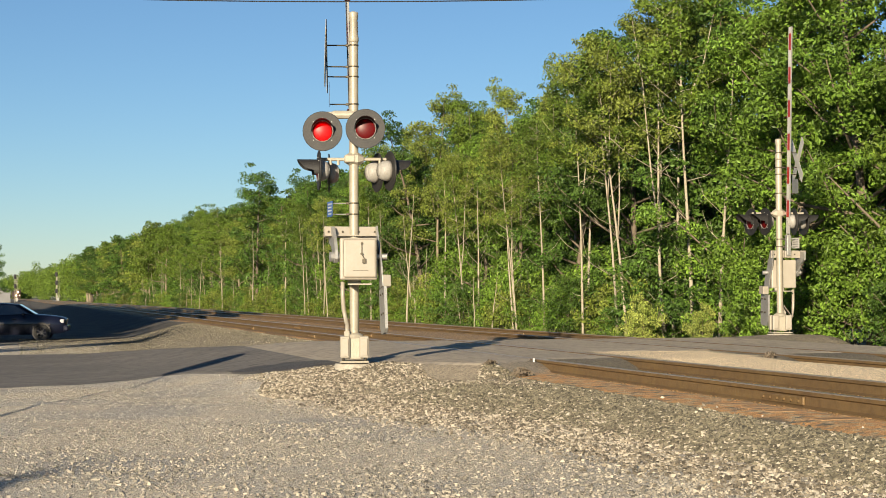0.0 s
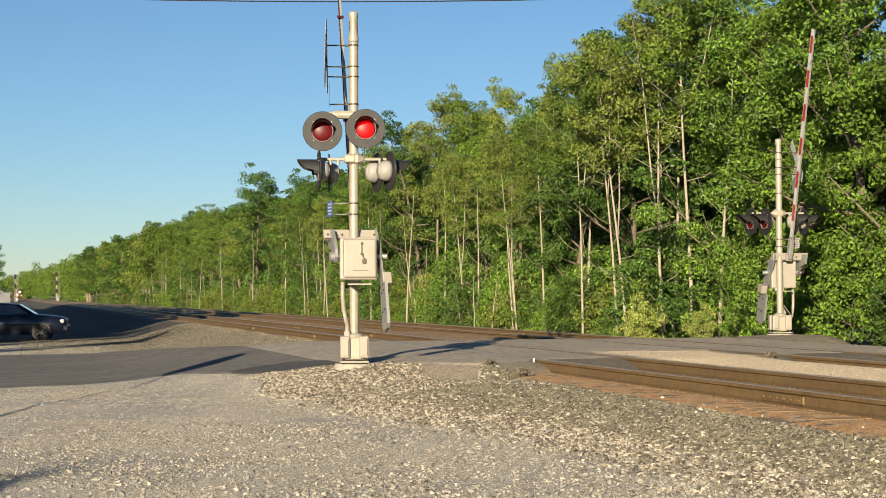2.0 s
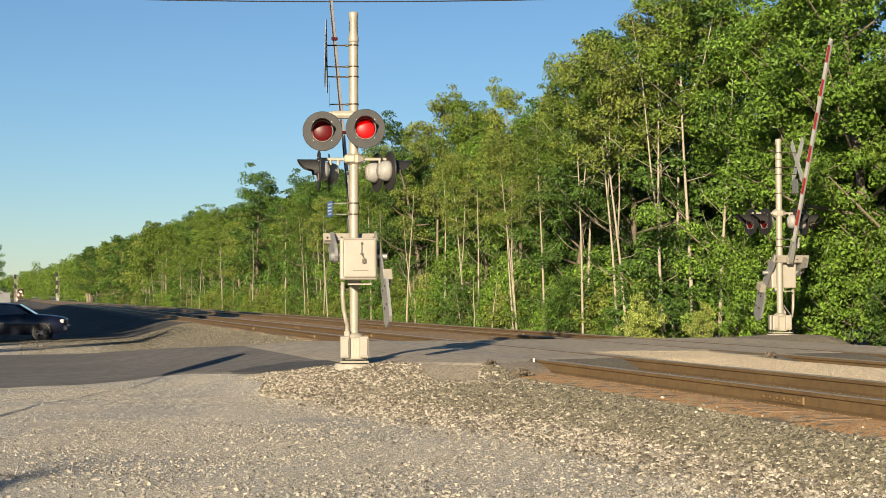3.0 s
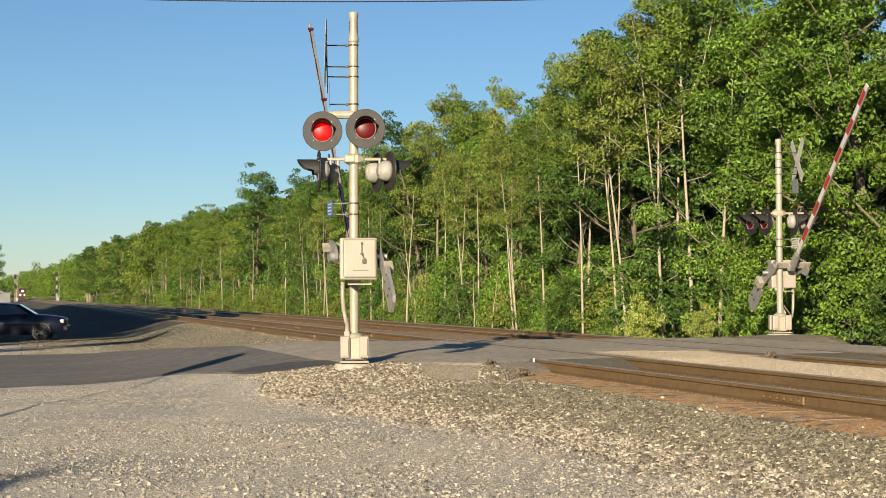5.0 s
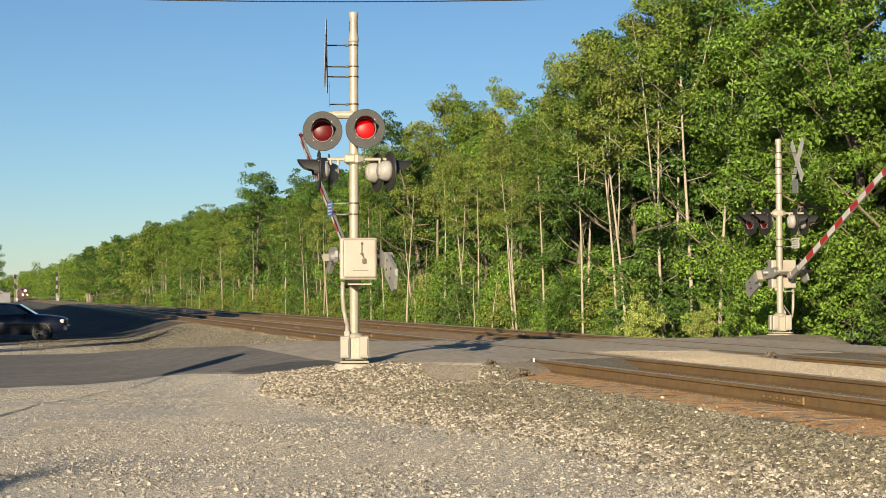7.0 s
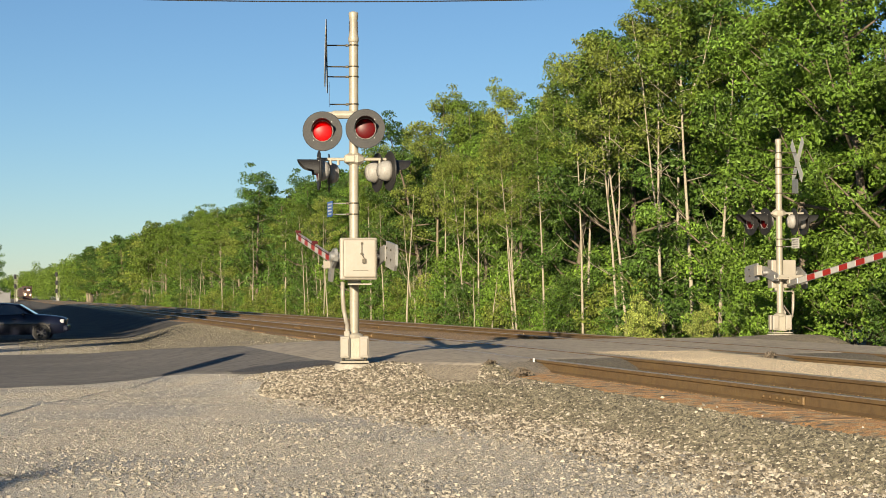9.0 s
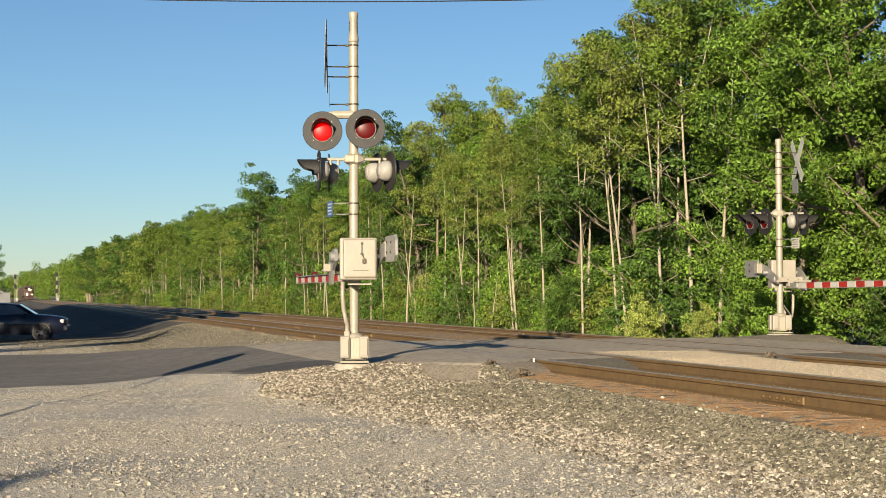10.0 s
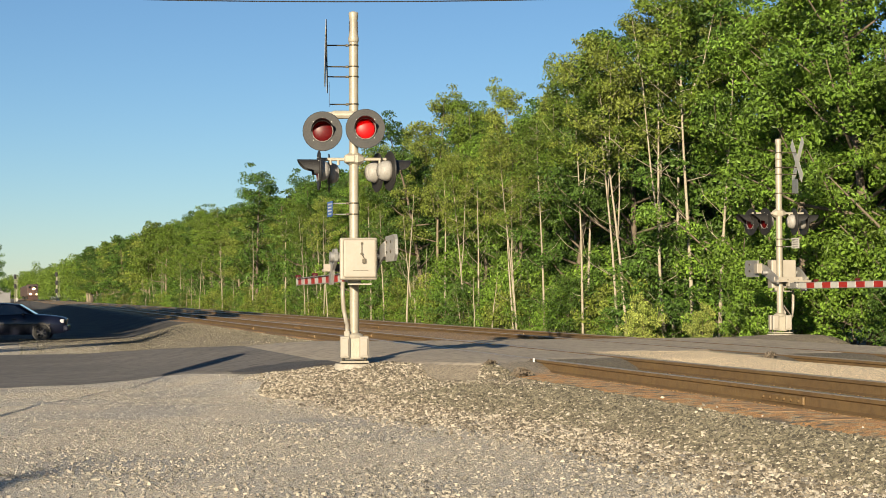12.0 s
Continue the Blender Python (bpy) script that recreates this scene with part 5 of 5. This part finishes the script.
# ---------------------------------------------------------------- the train
def locomotive():
    """A road locomotive, its front towards -y; the origin is on the rails below the front."""
    t = thing("locomotive", Matrix(), "dark red-brown locomotive with bright headlights", "locomotive")
    bm = block(bmesh.new(), 0, 11, 1.25, 3.0, 21.5, 0.32, 0.03)
    part("frame", bm, LOCO_DARK, t)
    bm = block(bmesh.new(), 0, 1.6, 2.1, 1.9, 2.4, 1.5, 0.15)
    part("short_hood", bm, LOCO_DARK, t)
    bm = block(bmesh.new(), 0, 4.0, 2.95, 3.05, 2.6, 3.1, 0.18)
    cab = part("cab", bm, LOCO_DARK, t)
    for x in (-1, 1):
        part("cab_window", block(bmesh.new(), x * 0.72, 2.70, 3.65, 0.75, 0.04, 0.62, 0.02), CAR_GLASS, cab)
        part("cab_window", block(bmesh.new(), x * 1.53, 3.9, 3.6, 0.04, 1.1, 0.7, 0.02), CAR_GLASS, cab)
    part("number_board", block(bmesh.new(), 0, 2.68, 4.2, 1.5, 0.06, 0.28, 0.02), BLACK, cab)
    bm = block(bmesh.new(), 0, 13.5, 2.85, 2.1, 16.0, 2.9, 0.16)
    part("long_hood", bm, LOCO_DARK, t)
    bm = block(bmesh.new(), 0, 18.5, 4.15, 2.9, 4.2, 0.55, 0.06)
    part("radiator_hood", bm, LOCO_DARK, t)
    part("fuel_tank", block(bmesh.new(), 0, 11, 0.75, 2.6, 5.5, 0.75, 0.12), BLACK, t)
    for y in (4.0, 18.0):
        bm = block(bmesh.new(), 0, y, 0.65, 2.3, 4.2, 0.55, 0.06)
        truck = part("truck", bm, BLACK, t)
        for dy in (-1.7, 0, 1.7):
            for x in (-0.75, 0.75):
                part("wheel", rod(bmesh.new(), (x - 0.07, y + dy, 0.5), (x + 0.07, y + dy, 0.5), 0.5, seg=20), RUST, truck)
    bm = bmesh.new()
    v = [bm.verts.new(q) for q in ((-1.45, 0.1, 1.05), (1.45, 0.1, 1.05), (1.25, -0.35, 0.15), (-1.25, -0.35, 0.15))]
    w = [bm.verts.new(q.co + Vector((0, 0.12, 0))) for q in v]
    bm.faces.new(v)
    bm.faces.new(w[::-1])
    for k in range(4):
        bm.faces.new((v[k], w[k], w[(k + 1) % 4], v[(k + 1) % 4]))
    part("plough", bm, LOCO_DARK, t)
    for x in (-1.25, 1.25):
        bm = pipe(bmesh.new(), [(x, 0.3, 1.4), (x, 0.25, 2.4), (x * 0.75, 0.3, 2.45)], 0.03, 6)
        part("handrail", bm, WHITE, t)
    for x, z, r in ((-0.62, 1.75, 0.28), (0.95, 1.68, 0.16), (0.1, 3.25, 0.24), (0.46, 3.25, 0.24)):
        part("headlight", rod(bmesh.new(), (x, 0.34 if z > 2 else 0.1, z), (x, 0.22 if z > 2 else -0.05, z), r, seg=16), LAMP_WHITE, t, "bright warm headlight")
    return t


def wagon(k):
    t = thing("boxcar", Matrix(), "dark brown freight wagon behind the locomotive", "freight wagon", "wagons")
    part("body", block(bmesh.new(), 0, 8.5, 2.6, 3.0, 16.0, 3.2, 0.06), WAGON, t)
    part("roof", block(bmesh.new(), 0, 8.5, 4.24, 3.05, 16.1, 0.10, 0.03), ROOFING, t)
    for j in range(9):
        for x in (-1.53, 1.53):
            part("rib", block(bmesh.new(), x, 1.2 + j * 1.83, 2.6, 0.07, 0.12, 3.1), WAGON, t)
    for y in (2.4, 14.6):
        tr = part("truck", block(bmesh.new(), 0, y, 0.6, 2.2, 2.4, 0.4, 0.05), BLACK, t)
        for dy in (-0.85, 0.85):
            for x in (-0.75, 0.75):
                part("wheel", rod(bmesh.new(), (x - 0.06, y + dy, 0.45), (x + 0.06, y + dy, 0.45), 0.45, seg=16), RUST, tr)
    return t


LOCO = locomotive()
WAGONS = [wagon(0)]
for k in range(5):
    WAGONS.append(copy_thing(WAGONS[0], Matrix()))


def train_pose(s):
    """Where a vehicle with its front at s along the line stands."""
    a, b = float(bend(s)), float(bend(s + 16))
    q = place(TRACKS[0] + a, s, 0.01)
    return pose(q.x, q.y, q.z, 0, 0, math.degrees(ALPHA - math.atan2(b - a, 16)))


# ---------------------------------------------------------------- far signals, house, wire, posts
def line_signal(p, s, height, heads, label, turn=180):
    o = float(bend(s))
    q = place(p + o, s, -0.5)
    g = thing("railway_signal", pose(q.x, q.y, q.z, 0, 0, math.degrees(ALPHA)), label, "railway signal", "line signals")
    part("mast", rod(bmesh.new(), (0, 0, 0), (0, 0, height), 0.11, seg=10), SILVER, g)
    part("ladder_rail", rod(bmesh.new(), (0.45, 0.3, 0), (0.35, 0.2, height * 0.9), 0.05, seg=6), SILVER, g)
    part("ladder_rail", rod(bmesh.new(), (0.85, 0.3, 0), (0.75, 0.2, height * 0.9), 0.05, seg=6), SILVER, g)
    for k in range(int(height / 0.5)):
        part("rung", rod(bmesh.new(), (0.42, 0.27, 0.4 + 0.5 * k), (0.82, 0.27, 0.4 + 0.5 * k), 0.03, seg=5), SILVER, g)
    for z in heads:
        bm = block(bmesh.new(), 0, -0.25, z, 0.75, 0.10, 1.25, 0.05)
        hd = part("signal_head", bm, BLACK, g)
        for dz in (-0.35, 0, 0.35):
            part("visor", rod(bmesh.new(), (0, -0.3, z + dz), (0, -0.6, z + dz), 0.14, seg=12), BLACK, hd)
    part("instrument_case", block(bmesh.new(), 0.5, 0, 0.7, 0.6, 0.5, 1.0, 0.04), GALV, g)
    return g


line_signal(15.4, 478, 8.8, (8.0, 5.6, 3.2), "tall railway signal with three dark heads beside the line")
line_signal(3.6, 470, 8.0, (7.3, 4.6), "railway signal mast with dark heads beside the line")

house = thing("trackside_shed", pose(*place(-5.2, 520, -0.8), 0, 0, math.degrees(ALPHA)), "pale metal trackside shed with grey roof far off", "shed")
part("wall", block(bmesh.new(), 0, 0, 1.9, 7, 24, 3.8), WALLPAINT, house)
bm = bmesh.new()
a = [bm.verts.new(q) for q in ((-3.8, -12.4, 3.8), (3.8, -12.4, 3.8), (0, -12.4, 5.2))]
b = [bm.verts.new((v.co.x, 12.4, v.co.z)) for v in a]
bm.faces.new(a)
bm.faces.new(b[::-1])
for k in range(3):
    bm.faces.new((a[k], b[k], b[(k + 1) % 3], a[(k + 1) % 3]))
part("roof", bm, ROOFING, house)
for k in range(4):
    part("window", block(bmesh.new(), 3.52, -9 + 6 * k, 2.0, 0.06, 1.4, 1.2), CAR_GLASS, house)

bm = bmesh.new()
pts = []
for k in range(25):
    u = k / 24
    pts.append((-22 + 40 * u, 30.0 + 1.0 * u, 6.66 + 1.1 * (2 * u - 1) ** 2 - 0.02 * u))
pipe(bm, pts, 0.012, 6)
tagged(part("overhead_wire", bm, WIRE), "thin black cable hanging above the crossing", "cable")

# an unseen post and board beside the drive, shaped to cast the shadow across the gravel
post = thing("marker_post", Matrix(), "unseen leaning post with a long oval board, added to cast a shadow", "marker post")
A, B, C = Vector((-5.42, 17.8, -0.52)), Vector((-6.83, 22.8, 1.10)), Vector((-6.80, 22.8, 2.25))
part("post", pipe(bmesh.new(), [A, A.lerp(B, 0.5) + Vector((-0.02, 0, -0.12)), B, C], [0.026, 0.026, 0.03, 0.02], 8), GALV, post)
bm = bmesh.new()
for side in (0.0, 0.02):
    ring = []
    for k in range(24):
        a = 2 * math.pi * k / 24
        ring.append(bm.verts.new(B.lerp(C, 0.5 - 0.5 * math.cos(a)) + Vector((0.40 * math.sin(a), side, 0))))
    bm.faces.new(ring if side else ring[::-1])
vs = list(bm.verts)
for k in range(24):
    bm.faces.new((vs[k], vs[(k + 1) % 24], vs[24 + (k + 1) % 24], vs[24 + k]))
bmesh.ops.recalc_face_normals(bm, faces=bm.faces)
part("marker_board", bm, WHITE, post)

# a low tuft of weeds at the crossing's edge, a pile of dirt on the tan fill
def weed(p, s, label, size, count, seed):
    r = np.random.default_rng(seed)
    g = place(p, s, float(terrain(p, s)))
    co, f = leaves(r, np.array([[0, 0, size * 0.35], [size * 0.4, 0.1, size * 0.25], [-size * 0.4, 0, size * 0.2]]), np.array([size * 0.5, size * 0.4, size * 0.35]), count, size * 0.3)
    return tagged(part_mesh("weed", soup("weed", co, f), BARK_DARK, m=pose(g.x, g.y, g.z)), label, "weed")


weed(11.3, 22.4, "dry brown weed tuft on the tan fill", 0.16, 160, 1)
weed(6.75, 20.9, "dark dry weeds at the asphalt's edge", 0.20, 220, 2)
weed(6.45, 21.4, "dark dry weeds at the asphalt's edge", 0.14, 140, 3)
# small things lying about
q = place(6.4, 19.9, float(terrain(6.4, 19.9)) + 0.03)
tagged(part("stick", pipe(bmesh.new(), [(-0.13, -0.16, 0.0), (0.02, 0.01, 0.02), (0.14, 0.18, 0.035)], [0.011, 0.010, 0.006], 7), BARK_PALE, m=pose(q.x, q.y, q.z)), "pale dry stick lying on the ballast", "stick")
q = place(7.42, 22.35, -0.02)
tagged(part("rail_marker", block(bmesh.new(), 0, 0, 0.0, 0.035, 0.03, 0.08, 0.006), GALV, m=pose(q.x, q.y, q.z)), "small white marker block at the asphalt's edge", "marker")
for k, (p, s, turn) in enumerate(((17.0, 37.2, 20), (17.5, 36.2, 70), (17.8, 38.6, -30))):
    g = place(p, s, float(terrain(p, s)))
    bm = pipe(bmesh.new(), [(-0.9, 0, 0.02), (-0.3, 0.05, 0.16), (0.3, -0.03, 0.26), (1.0, 0.06, 0.55)], [0.035, 0.03, 0.022, 0.008], 7)
    pipe(bm, [(-0.1, 0.03, 0.2), (0.2, 0.25, 0.42), (0.45, 0.3, 0.7)], [0.018, 0.012, 0.004], 5)
    pipe(bm, [(0.35, -0.03, 0.27), (0.6, -0.25, 0.33), (0.9, -0.3, 0.30)], [0.015, 0.01, 0.004], 5)
    tagged(part("fallen_branch", bm, BARK_PALE, m=pose(g.x, g.y, g.z, 0, 0, turn)), "pale fallen branch among the weeds", "branch", "fallen branches")
parked_car(pose(-14.9 - 2.36, 62.6, -0.735, 0, 0, 10))

# ---------------------------------------------------------------- what moves
def motions():
    # the gate arms come down
    raised = {
        0: ((0.0, 81.6), (0.6, 80.3), (1.5, 76.2), (2.5, 68.5), (3.0, 64.0), (4.0, 54.5), (5.0, 44.6), (5.5, 39.3), (6.0, 34.5), (6.5, 29.2), (7.0, 24.7), (8.0, 15.8), (9.0, 7.6), (9.5, 3.3), (9.8, 1.1), (10.0, 0.1), (10.4, -0.2), (12.0, -0.2)),
        1: ((0.0, 87.0), (0.6, 85.2), (1.5, 79.4), (2.5, 70.5), (3.2, 64.0), (4.0, 55.8), (5.0, 45.6), (5.5, 40.4), (6.0, 35.5), (7.0, 25.6), (8.0, 16.2), (9.0, 7.2), (9.5, 3.1), (9.8, 0.9), (10.0, 0.2), (10.4, 0.1), (12.0, 0.1)),
    }
    for k, arm in enumerate(ARMS):
        p, turn = arm.location.copy(), ARM_TURNS[k]
        walk(arm, [(t, pose(p.x, p.y, p.z, 0, 0, turn) @ pose(0, 0, 0, a)) for t, a in raised[k]])
    # the two lamps take turns
    for k, lamp in enumerate(LAMPS):
        p = lamp.location.copy()
        rows, angle, lit = [], 0.0 if k == 0 else 180.0, k == 0
        rows.append((0.0, angle))
        t = 0.275
        while t < 12.0:
            for j in range(4):
                rows.append((t + j * 0.0334, angle + 60.0 * j))
            angle += 180.0
            t += 0.6375
        rows = [r for r in rows if r[0] <= 12.0]
        if rows[-1][0] < 11.96:
            rows.append((12.0, rows[-1][1]))
        walk(lamp, [(q, pose(p.x, p.y, p.z, 0, 0, a)) for q, a in rows])
    # the train comes on
    START, SPEED = 777.0, 26.6
    for k, car in enumerate([LOCO] + WAGONS):
        back = 0.0 if k == 0 else 22.6 + 17.4 * (k - 1)
        walk(car, [(t, train_pose(START + back - SPEED * t)) for t in (0.0, 3.0, 6.0, 9.0, 12.0)])


motions()
